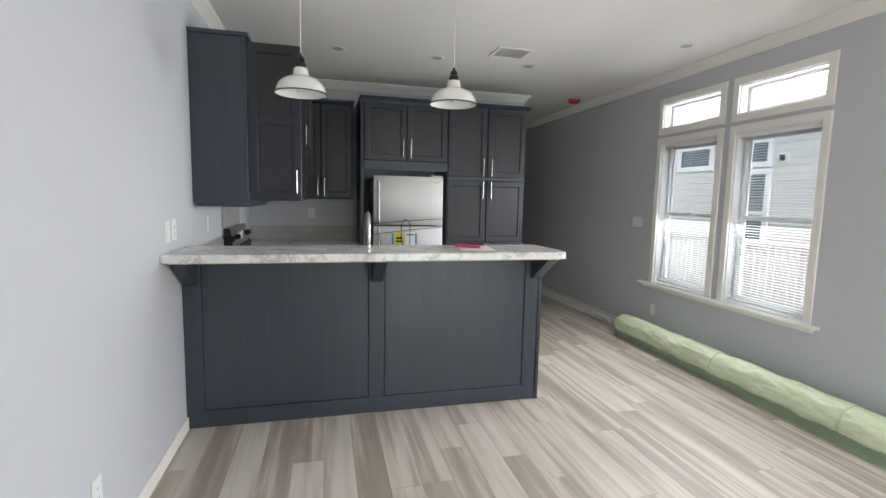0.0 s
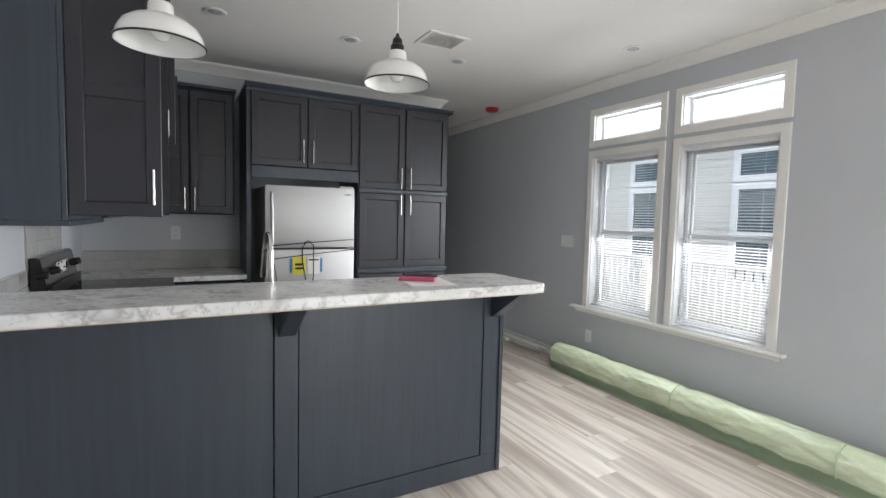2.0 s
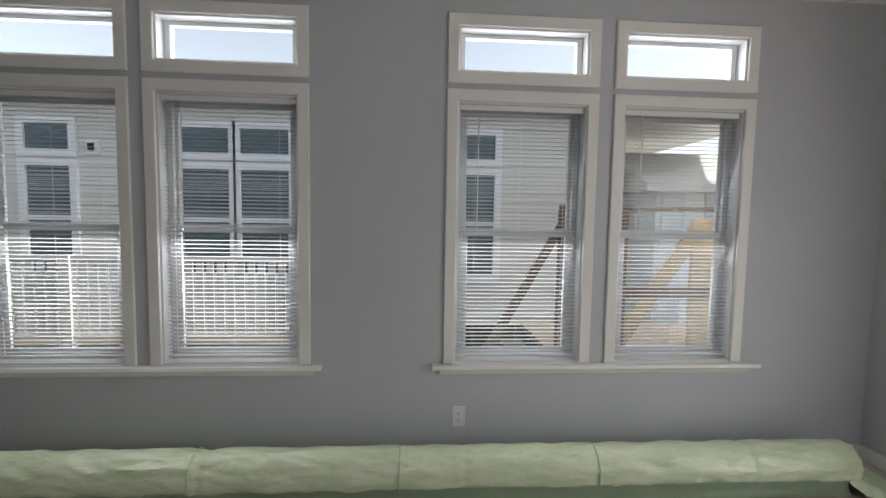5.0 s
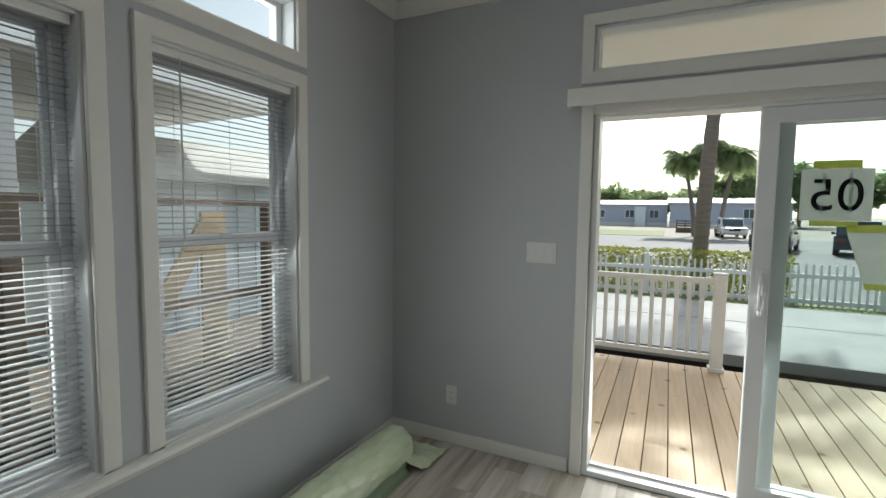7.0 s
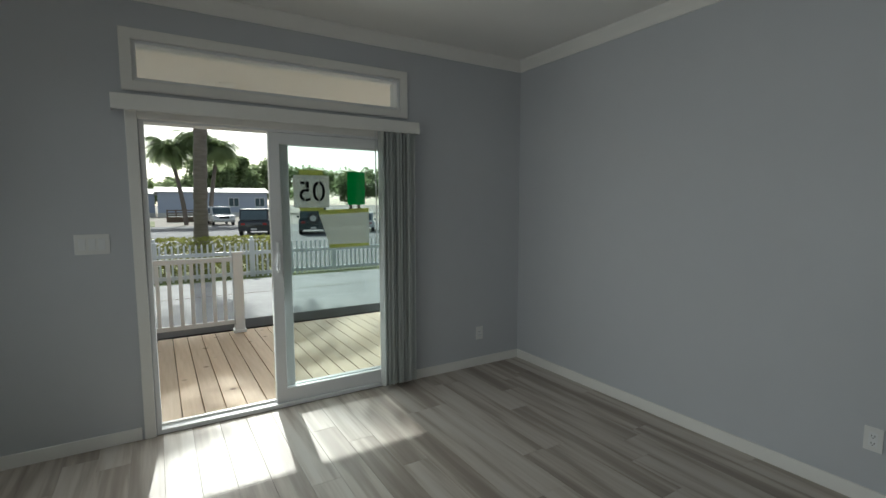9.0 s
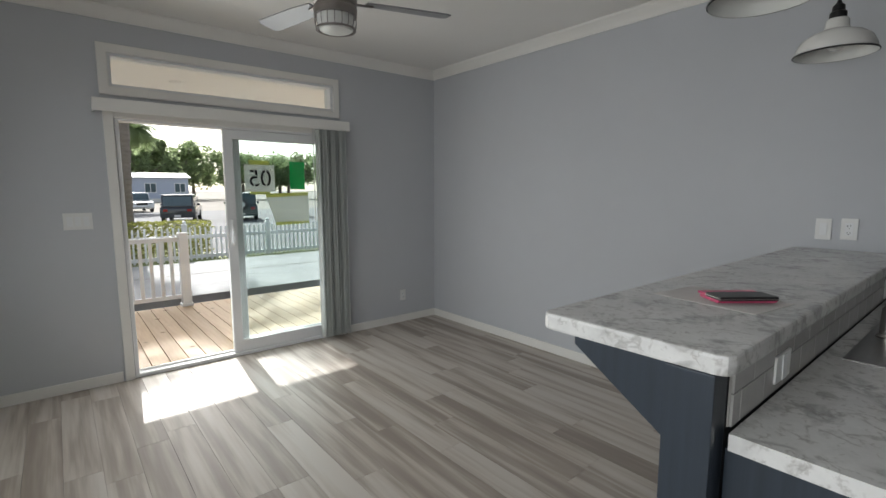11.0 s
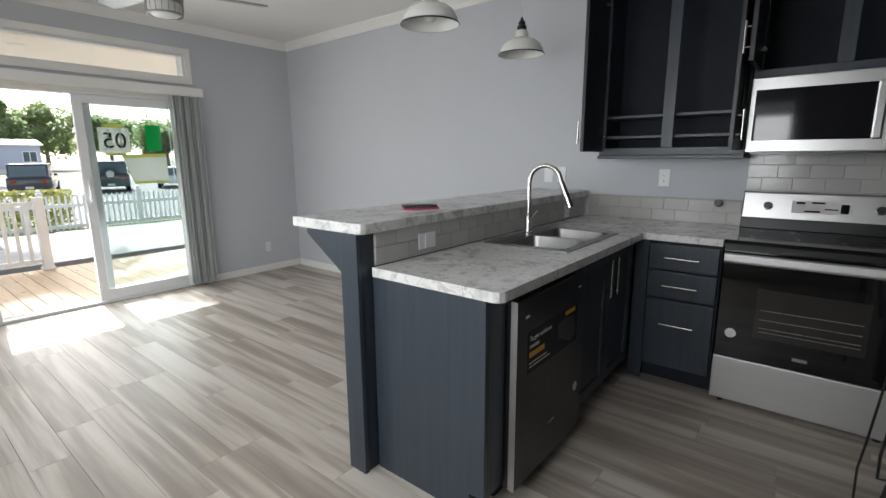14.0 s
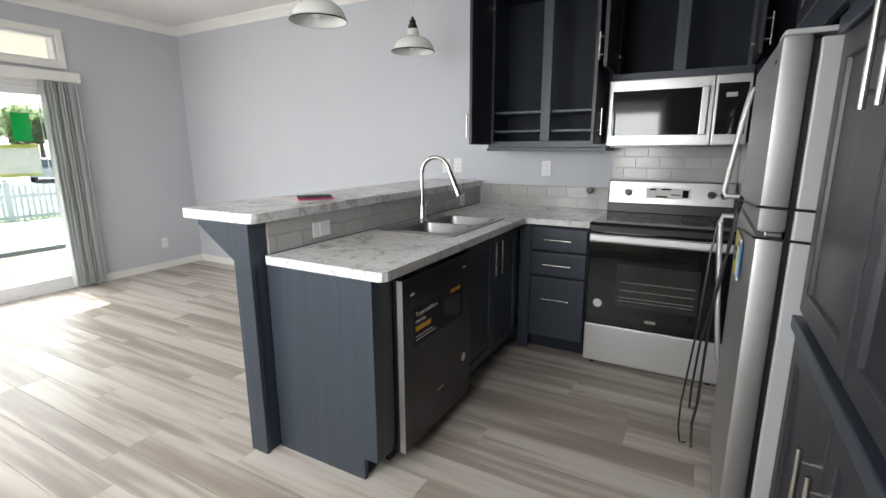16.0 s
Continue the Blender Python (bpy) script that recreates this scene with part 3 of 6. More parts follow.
# sliding patio door
pd = thing("patio_door", (2.06, -0.06, 0.0), "white sliding patio door standing open", "door", kind="structure")
part("casing", box(DOOR[1] + 0.002, DOOR[1] + 0.062, -0.002, 0.018, 0.0, 2.0, 0.004), M["trim"], pd)
part("casing", box(DOOR[0] - 0.062, DOOR[0] - 0.002, -0.002, 0.018, 0.0, 2.0, 0.004), M["trim"], pd)
part("casing", box(DOOR[0] - 0.002, DOOR[1] + 0.002, -0.002, 0.018, 1.94, 2.0, 0.004), M["trim"], pd)
part("door_frame", ring('y', -0.128, -0.003, (DOOR[0] + 0.001, DOOR[1] - 0.001, 0.0, 1.954), (DOOR[0] + 0.03, DOOR[1] - 0.03, 0.03, 1.925), 0.003), M["vinyl"], pd)
part("sill_track", box(DOOR[0] + 0.03, DOOR[1] - 0.03, -0.072, -0.066, 0.03, 0.045), M["chrome"], pd)


def leaf(x0, x1, y0, y1, label):
    """One glazed leaf of the patio door."""
    lf = part("door_leaf", ring('y', y0, y1, (x0, x1, 0.031, 1.924), (x0 + 0.075, x1 - 0.075, 0.13, 1.85), 0.004), M["vinyl"], pd, label)
    part("pane", box(x0 + 0.072, x1 - 0.072, (y0 + y1) / 2 - 0.002, (y0 + y1) / 2 + 0.002, 0.127, 1.853), M["glass_green"], lf).visible_shadow = False
    return lf


leaf(1.231, 2.115, -0.118, -0.076, "fixed outer leaf")
slid = leaf(1.29, 2.185, -0.060, -0.020, "sliding leaf pushed fully open")
hb = tube([(2.145, -0.018, 1.17), (2.150, 0.012, 1.14), (2.152, 0.018, 1.07), (2.150, 0.012, 1.00), (2.145, -0.018, 0.97)], 0.009, 10)
box(2.125, 2.165, -0.0195, -0.013, 0.95, 1.19, 0.003, hb)
part("handle", hb, M["vinyl"], slid, "white pull handle", True)
tw = thing("window_transom", (2.06, -0.06, 2.15), "long white transom light above the patio door", "window", kind="structure")
part("casing", ring('y', -0.002, 0.018, (1.147, 2.985, 2.098, 2.448), (1.207, 2.924, 2.157, 2.388), 0.004), M["trim"], tw)
part("window_frame", ring('y', -0.128, -0.003, (1.206, 2.925, 2.156, 2.389), (1.228, 2.903, 2.176, 2.369), 0.003), M["vinyl"], tw)
part("pane", box(1.227, 2.904, -0.07, -0.066, 2.175, 2.370), M["glass"], tw).visible_shadow = False

val = thing("vertical_blind", (2.06, 0.06, 1.96), "vertical blind with grey vanes drawn to one side", "blind")
part("valance", box(1.09, 3.036, 0.094, 0.102, 1.972, 2.060, 0.002), M["trim"], val, "off-white valance board")
part("valance_end", box(1.09, 1.097, 0.019, 0.093, 1.972, 2.060, 0.002), M["trim"], val)
part("valance_end", box(3.029, 3.036, 0.019, 0.093, 1.972, 2.060, 0.002), M["trim"], val)
part("head_rail", box(1.11, 3.02, 0.035, 0.075, 1.995, 2.035, 0.003), M["vinyl"], val)
for k in range(14):
    x = 1.135 + 0.0205 * k
    tilt = 0.010 * math.sin(k * 1.7)
    bm = bmesh.new()
    poly = [(x + tilt * (u - 0.5) * 2 + 0.004 * math.sin(u * math.pi), 0.022 + 0.085 * u) for u in (0, 0.25, 0.5, 0.75, 1.0)]
    poly = poly + [(px + 0.0016, py) for px, py in reversed(poly)]
    part("vane", prism(poly, 'z', 0.035, 1.985, bm=bm), M["vane"], val, smooth=True)
bm = rod((1.46, 0.105, 1.97), (1.46, 0.105, 1.15), 0.004, n=8)
part("wand", bm, M["vane"], val)

# ---- kitchen ----
def shaker(name, parent, axis, face, a0, a1, z0, z1, mat, out, label="", plain=False):
    """A shaker door 20 mm thick: a frame round a recessed panel, in one shell. face: the plane of its front; out: +1 or -1 along the axis."""
    bm = bmesh.new()
    fw = 0.058

    def rect(inset, depth):
        c = face - out * depth
        q = ((a0 + inset, z0 + inset), (a1 - inset, z0 + inset), (a1 - inset, z1 - inset), (a0 + inset, z1 - inset))
        return [bm.verts.new((c, a, z) if axis == 'x' else (a, c, z)) for a, z in q]
    loops = [rect(0, 0.020), rect(0, 0.003), rect(0.003, 0), rect(fw - 0.003, 0), rect(fw, 0.002), rect(fw + 0.003, 0.010)]
    for p, q in zip(loops, loops[1:]):
        for m in range(4):
            n = (m + 1) % 4
            bm.faces.new((p[m], p[n], q[n], q[m]))
    bm.faces.new(loops[0])
    bm.faces.new(loops[-1])
    bmesh.ops.recalc_face_normals(bm, faces=bm.faces[:])
    return part(name, bm, mat, parent, label)


def bar_pull(parent, axis, face, out, a, z0, z1=None, a1=None):
    """A satin bar handle on two posts: upright at a from z0 to z1, or level from a to a1 at z0."""
    off = face + out * 0.03

    def at(u, z, c):
        return (c, u, z) if axis == 'x' else (u, c, z)
    if z1 is not None:
        bm = rod(at(a, z0, off), at(a, z1, off), 0.006, n=12)
        for z in (z0 + 0.028, z1 - 0.028):
            rod(at(a, z, face), at(a, z, off), 0.0045, n=8, bm=bm)
    else:
        bm = rod(at(a, z0, off), at(a1, z0, off), 0.006, n=12)
        for u in (a + 0.025, a1 - 0.025):
            rod(at(u, z0, face), at(u, z0, off), 0.0045, n=8, bm=bm)
    return part("handle", bm, M["chrome"], parent, "satin nickel bar handle", True)


# raised bar wall
bar = thing("breakfast_bar", (1.14, 3.75, 0.0), "navy panelled breakfast bar wall with corbels", "breakfast bar")
part("core", box(0.016, 2.19, 3.722, 3.785, 0.0, 1.0555), M["shade_in"], bar)
part("bottom_rail", box(0.001, 2.262, 3.700, 3.7215, 0.0, 0.105, 0.003), M["navy"], bar)
for x0, x1 in ((0.001, 0.100), (1.085, 1.185), (2.163, 2.262)):
    part("stile", box(x0, x1, 3.700, 3.7215, 0.1055, 1.0555, 0.003), M["navy"], bar)
part("panel", box(0.1045, 1.0800, 3.704, 3.7215, 0.1100, 1.0555, 0.002), M["navy"], bar)
part("panel", box(1.1900, 2.1575, 3.704, 3.7215, 0.1100, 1.0555, 0.002), M["navy"], bar)
part("end_post", box(2.191, 2.262, 3.7225, 3.785, 0.0, 1.0555, 0.003), M["navy"], bar)
part("end_post", box(2.2625, 2.285, 3.690, 3.792, 0.0, 1.0555, 0.003), M["navy"], bar)
for x0, x1 in ((0.018, 0.088), (1.100, 1.170), (2.200, 2.270)):
    part("corbel", prism([(3.699, 1.0555), (3.699, 0.878), (3.685, 0.878), (3.450, 1.032), (3.450, 1.0555)], 'x', x0, x1, 0.003), M["navy"], bar)

slab = [(0.001, 3.35), (2.255, 3.35), (2.277, 3.359), (2.286, 3.38), (2.286, 3.79), (2.277, 3.812), (2.255, 3.82), (0.001, 3.82)]
bt = thing("bar_top", (1.14, 3.58, 1.056), "white marble-look laminate bar top with a rounded edge", "countertop")
part("slab", prism(slab, 'z', 1.0560, 1.101, 0.008), M["marble"], bt)
part("underside", box(0.02, 2.24, 3.372, 3.448, 1.0500, 1.0555), M["knot_wood"], bt, "bare board underside")

# lower worktop, cut out for the sink
SX0, SX1, SY0, SY1 = 0.785, 1.455, 3.868, 4.300
bm = bmesh.new()
prism([(SX1, 3.802), (2.215, 3.802), (2.215, 4.385), (2.207, 4.405), (2.185, 4.415), (SX1, 4.415)], 'z', 0.876, 0.914, 0.0, bm)
box(SX0, SX1, 3.802, SY0, 0.876, 0.914, 0, bm)
box(SX0, SX1, SY1, 4.415, 0.876, 0.914, 0, bm)
prism([(0.001, 3.802), (SX0, 3.802), (SX0, 4.415), (0.652, 4.415), (0.645, 4.43), (0.645, 4.82), (0.001, 4.82)], 'z', 0.876, 0.914, 0.0, bm)
bmesh.ops.remove_doubles(bm, verts=bm.verts[:], dist=1e-4)
solid("worktop", bm, M["marble"], "white marble-look laminate worktop with a sink cut-out", "countertop")
solid("worktop", prism([(0.001, 5.592), (0.645, 5.592), (0.645, 5.625), (1.165, 5.625), (1.165, 6.255), (0.001, 6.255)], 'z', 0.876, 0.914, 0.004), M["marble"],
      "white marble-look laminate worktop in the kitchen corner", "countertop")

# base cabinets
pc = thing("sink_cabinet", (1.10, 4.08, 0.0), "navy base cabinet under the sink", "cabinet", "base cabinets")
part("body", box(0.62, 1.445, 3.80, 4.338, 0.10, 0.72), M["navy_shade"], pc)
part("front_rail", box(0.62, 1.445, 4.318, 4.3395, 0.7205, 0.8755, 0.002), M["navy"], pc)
part("toe_kick", box(0.62, 1.445, 3.80, 4.28, 0.0, 0.099), M["navy_shade"], pc)
for x0, x1, hx in ((0.640, 1.028, 0.985), (1.034, 1.425, 1.077)):
    d = shaker("door", pc, 'y', 4.361, x0, x1, 0.115, 0.850, M["navy"], 1)
    bar_pull(d, 'y', 4.361, 1, hx, 0.62, 0.82)
ep = thing("end_cabinet_panel", (2.18, 4.08, 0.0), "navy cabinet end panel beside the dishwasher", "cabinet panel", "base cabinets")
part("panel", prism([(3.794, 0.0), (4.285, 0.0), (4.285, 0.10), (4.352, 0.10), (4.352, 0.8755), (3.794, 0.8755)], 'x', 2.185, 2.206, 0.002), M["navy"], ep)
part("stile", box(2.075, 2.1845, 4.31, 4.352, 0.10, 0.8755, 0.002), M["navy"], ep)
part("toe_block", box(2.075, 2.1845, 3.80, 4.27, 0.0, 0.099), M["navy_shade"], ep)

dw = thing("dishwasher", (1.76, 4.1, 0.0), "dark stainless dishwasher with an advertising sticker", "dishwasher")
part("body", box(1.462, 2.060, 3.81, 4.335, 0.08, 0.865), M["black"], dw)
dd = part("door", box(1.452, 2.066, 4.336, 4.398, 0.075, 0.842, 0.006), M["dark_steel"], dw)
part("control_lip", box(1.456, 2.062, 4.340, 4.394, 0.843, 0.868, 0.003), M["black_glass"], dw)
part("edge_strip", box(2.0665, 2.0705, 4.372, 4.398, 0.075, 0.842), M["steel"], dw, "bright steel door edge")
part("toe_plate", box(1.465, 2.055, 4.28, 4.30, 0.0, 0.074), M["black"], dw)
stk = part("sticker", box(1.53, 1.99, 4.3985, 4.3992, 0.535, 0.705), M["black_ink"], dd, "black advertising sticker")
part("round_label", rod((1.52, 4.3985, 0.30), (1.52, 4.3995, 0.30), 0.022, n=20), M["paper"], dd, "round white label")
part("badge", box(1.73, 1.79, 4.3985, 4.3995, 0.235, 0.247), M["chrome"], dd, "small maker's badge as a plain bar")
part("tape", box(1.98, 2.01, 4.3985, 4.3995, 0.765, 0.775), M["paper"], dd)
part("tape", box(1.50, 1.53, 4.3985, 4.3995, 0.775, 0.785), M["paper"], dd)


def words(text, parent, m, size, mat, depth=0.0006, align='LEFT'):
    """Raised lettering, at the pose m of its plane."""
    cu = bpy.data.curves.new("words", 'FONT')
    cu.body, cu.size, cu.extrude, cu.align_x = text, size, depth, align
    tmp = bpy.data.objects.new("words", cu)
    scene.collection.objects.link(tmp)
    bpy.context.view_layer.update()
    me = bpy.data.meshes.new_from_object(tmp.evaluated_get(bpy.context.evaluated_depsgraph_get()))
    bpy.data.objects.remove(tmp)
    me.transform(m)
    me.materials.clear()
    bm = bmesh.new()
    bm.from_mesh(me)
    bpy.data.meshes.remove(me)
    return part("lettering", bm, mat, parent)


FACE_N = pose(0, 0, 0, 90, 0, 180)
words("Target stubborn", dd, Matrix.Translation((1.975, 4.3995, 0.665)) @ FACE_N, 0.028, M["paper"])
words("messes", dd, Matrix.Translation((1.975, 4.3995, 0.635)) @ FACE_N, 0.028, M["paper"])
part("sticker_bar", box(1.85, 1.975, 4.3993, 4.3998, 0.598, 0.620), M["orange"], dd)
part("sticker_bar", box(1.56, 1.66, 4.3993, 4.3998, 0.682, 0.700), M["orange"], dd)
part("sticker_bar", box(1.83, 1.975, 4.3993, 4.3998, 0.572, 0.577), M["paper"], dd)
part("sticker_bar", box(1.80, 1.975, 4.3993, 4.3998, 0.557, 0.562), M["paper"], dd)
part("sticker_picture", prism([(1.60, 0.55), (1.72, 0.60), (1.73, 0.66), (1.66, 0.675), (1.57, 0.66), (1.55, 0.58)], 'y', 4.3993, 4.3998), M["dark_steel"], dd)

dc = thing("drawer_cabinet", (0.3, 4.61, 0.0), "navy base cabinet with three drawers", "cabinet", "base cabinets")
part("body", box(0.001, 0.588, 4.425, 4.815, 0.10, 0.875), M["navy_shade"], dc)
part("toe_kick", box(0.001, 0.53, 4.425, 4.815, 0.0, 0.099), M["navy_shade"], dc)
part("corner_post", box(0.5885, 0.604, 4.362, 4.44, 0.0, 0.875, 0.002), M["navy"], dc)
for z0, z1 in ((0.705, 0.850), (0.535, 0.690), (0.110, 0.520)):
    d = part("drawer_front", box(0.589, 0.610, 4.445, 4.805, z0, z1, 0.004), M["navy"], dc)
    zc = (z0 + z1) / 2 if z1 - z0 < 0.3 else z1 - 0.14
    bar_pull(d, 'x', 0.610, 1, 4.535, zc, None, 4.715)
bc = thing("corner_cabinet", (0.58, 5.95, 0.0), "navy base cabinet in the kitchen corner", "cabinet", "base cabinets")
part("body", box(0.001, 1.155, 5.66, 6.265, 0.0, 0.875), M["navy_shade"], bc)
for x0, x1 in ((0.66, 1.15),):
    d = shaker("door", bc, 'y', 5.638, x0, x1, 0.115, 0.850, M["navy"], -1)
    bar_pull(d, 'y', 5.638, -1, x0 + 0.05, 0.62, 0.82)

# sink
sk = thing("kitchen_sink", (1.12, 4.08, 0.914), "double-bowl stainless steel drop-in sink", "sink")
rim = bmesh.new()
bx = ((0.812, 1.105), (1.135, 1.428))
by0, by1 = 3.945, 4.270
RX0, RX1, RY0, RY1 = 0.770, 1.470, 3.853, 4.312
for x0, x1, y0, y1 in ((RX0, RX1, RY0, by0), (RX0, RX1, by1, RY1), (RX0, bx[0][0], by0, by1), (bx[0][1], bx[1][0], by0, by1), (bx[1][1], RX1, by0, by1)):
    box(x0, x1, y0, y1, 0.9145, 0.9185, 0, rim)
bmesh.ops.remove_doubles(rim, verts=rim.verts[:], dist=1e-4)
part("rim", rim, M["sink"], sk)
for x0, x1 in bx:
    bm = bmesh.new()
    levels = ((0.0, 0.918), (0.004, 0.90), (0.012, 0.80), (0.03, 0.765), (0.06, 0.756))
    rows = []
    for inset, z in levels:
        loop = []
        r = 0.045
        for cx, cy, a in ((x1 - inset - r, by1 - inset - r, 0), (x0 + inset + r, by1 - inset - r, 90), (x0 + inset + r, by0 + inset + r, 180), (x1 - inset - r, by0 + inset + r, 270)):
            for s in range(5):
                t = radians(a + s * 22.5)
                loop.append(bm.verts.new((cx + r * math.cos(t), cy + r * math.sin(t), z)))
        rows.append(loop)
    for p, q in zip(rows, rows[1:]):
        for i in range(len(p)):
            j = (i + 1) % len(p)
            bm.faces.new((p[i], q[i], q[j], p[j]))
    bm.faces.new(rows[-1])
    part("bowl", bm, M["sink"], sk, smooth=True)
    part("drain", lathe([(0.0, 0.002), (0.018, 0.002), (0.03, 0.004), (0.042, 0.003), (0.044, 0.0)], ((x0 + x1) / 2, 4.11, 0.7565), 20), M["chrome"], sk, smooth=True)
tap = thing("kitchen_tap", (1.10, 3.905, 0.9185), "brushed nickel gooseneck tap with pull-down spray", "tap")
part("base", lathe([(0.0, 0.0), (0.030, 0.0), (0.030, 0.006), (0.022, 0.012), (0.021, 0.10), (0.014, 0.112), (0.0, 0.112)], (1.10, 3.905, 0.919), 24), M["chrome"], tap, smooth=True)
pts = [(1.10, 3.905, 1.02), (1.10, 3.905, 1.20)]
for s in range(13):
    t = math.pi * s / 12 * 0.94
    pts.append((1.10, 4.0 - 0.095 * math.cos(t), 1.21 + 0.095 * math.sin(t)))
part("spout", tube(pts, 0.0125, 14), M["chrome"], tap, smooth=True)
part("spray_head", rod((1.10, 4.094, 1.225), (1.10, 4.155, 1.085), 0.0150, 0.0185, 18), M["chrome"], tap, smooth=True)
part("lever", rod((1.083, 3.905, 0.985), (1.045, 3.93, 1.045), 0.008, 0.006, 12), M["chrome"], tap, smooth=True)

# cooker
ck = thing("electric_range", (0.34, 5.205, 0.0), "stainless electric range with a black glass oven door", "cooker")
Y0, Y1 = 4.828, 5.586
part("body", box(0.02, 0.632, Y0, Y1, 0.03, 0.898), M["black"], ck)
part("hob", box(0.075, 0.665, Y0 - 0.003, Y1 + 0.003, 0.8985, 0.920, 0.006), M["black_glass"], ck, "black glass hob")
for x, y, r in ((0.22, 5.03, 0.085), (0.22, 5.39, 0.10), (0.48, 5.03, 0.105), (0.48, 5.39, 0.085)):
    part("burner_ring", lathe([(r - 0.003, 0.0), (r, 0.0006), (r + 0.003, 0.0)], (x, y, 0.9204), 36), M["dark_steel"], ck)
bg = part("backguard", prism([(0.018, 0.92), (0.098, 0.92), (0.092, 0.945), (0.060, 1.128), (0.050, 1.135), (0.018, 1.135)], 'y', Y0, Y1, 0.003), M["panel_steel"], ck, "stainless control panel")
for y0, y1 in ((Y0 - 0.0035, Y0 - 0.0002), (Y1 + 0.0002, Y1 + 0.0035)):
    part("end_cap", prism([(0.018, 0.921), (0.100, 0.921), (0.094, 0.946), (0.062, 1.129), (0.051, 1.137), (0.018, 1.137)], 'y', y0, y1), M["black"], bg, "black panel end")
part("backguard_base", box(0.0985, 0.112, Y0, Y1, 0.9205, 0.985, 0.003), M["black"], ck)
SL = Vector((0.985, 0, 0.172)).normalized()
for y in (4.695, 4.955, 5.455, 5.525):
    c = Vector((0.078, y, 1.055))
    part("knob", rod(c, c + SL * 0.042, 0.024, 0.020, 20), M["black"], bg, "black control knob", True)
part("display", box(0.079, 0.084, 5.07, 5.335, 1.022, 1.092, 0.002), M["paper"], bg, "display under white protective film")
for y0, y1, z0, z1 in ((5.09, 5.13, 1.075, 1.086), (5.16, 5.22, 1.078, 1.088), (5.29, 5.325, 1.03, 1.08), (5.13, 5.20, 1.028, 1.038), (5.22, 5.28, 1.045, 1.052)):
    part("display_patch", box(0.0841, 0.0846, y0, y1, z0, z1), M["black_glass"], bg)
od = part("oven_door", box(0.633, 0.668, Y0 + 0.002, Y1 - 0.002, 0.285, 0.868, 0.006), M["black_glass"], ck, "black glass oven door")
part("oven_window", box(0.6685, 0.6692, 5.00, 5.44, 0.42, 0.68, 0), M["oven_in"], od, "dim oven window")
for z in (0.455, 0.475, 0.52, 0.57):
    part("oven_rack", rod((0.6694, 5.02, z), (0.6694, 5.42, z + 0.004), 0.0011, n=6), M["steel"], od)
hb = prism([(0.690, 0.806), (0.704, 0.806), (0.708, 0.816), (0.708, 0.850), (0.700, 0.858), (0.690, 0.858)], 'y', Y0 + 0.01, Y1 - 0.01, 0.003)
for y in (Y0 + 0.06, Y1 - 0.06):
    box(0.6685, 0.6905, y - 0.015, y + 0.015, 0.815, 0.848, 0.002, hb)
part("oven_handle", hb, M["steel"], od, "stainless handle bar")
part("drawer", box(0.633, 0.664, Y0 + 0.002, Y1 - 0.002, 0.035, 0.280, 0.006), M["steel"], ck, "stainless storage drawer")
part("round_label", rod((0.6685, 4.90, 0.42), (0.6698, 4.90, 0.42), 0.026, n=20), M["paper"], od, "round white label")
part("badge", box(0.6685, 0.6696, 5.175, 5.235, 0.335, 0.352), M["chrome"], od, "maker's badge as a plain bar")
for y in (Y0 + 0.05, Y1 - 0.05):
    part("foot", rod((0.60, y, 0.0), (0.60, y, 0.034), 0.015, n=12), M["black"], ck)

# microwave
mw = thing("microwave", (0.2, 5.2, 1.365), "stainless over-range microwave with a black window", "microwave")
part("body", box(0.002, 0.365, 4.838, 5.588, 1.368, 1.752), M["black"], mw)
md = part("door", box(0.366, 0.408, 4.840, 5.410, 1.368, 1.752, 0.005), M["panel_steel"], mw, "stainless microwave door")
part("window", box(0.4085, 0.4110, 4.865, 5.355, 1.428, 1.690, 0.001), M["black_glass"], md, "black glass window")
part("door_handle", box(0.4120, 0.430, 5.345, 5.385, 1.425, 1.695, 0.008), M["panel_steel"], md)
part("control_panel", box(0.366, 0.408, 5.412, 5.586, 1.368, 1.752, 0.005), M["panel_steel"], mw)
part("keypad", box(0.4085, 0.4105, 5.425, 5.570, 1.428, 1.705, 0.001), M["black_glass"], mw)
part("clock_window", box(0.4108, 0.4114, 5.465, 5.520, 1.63, 1.655), M["banner"], mw)
part("grease_tray", box(0.03, 0.36, 4.86, 5.57, 1.358, 1.3675), M["dark_steel"], mw)


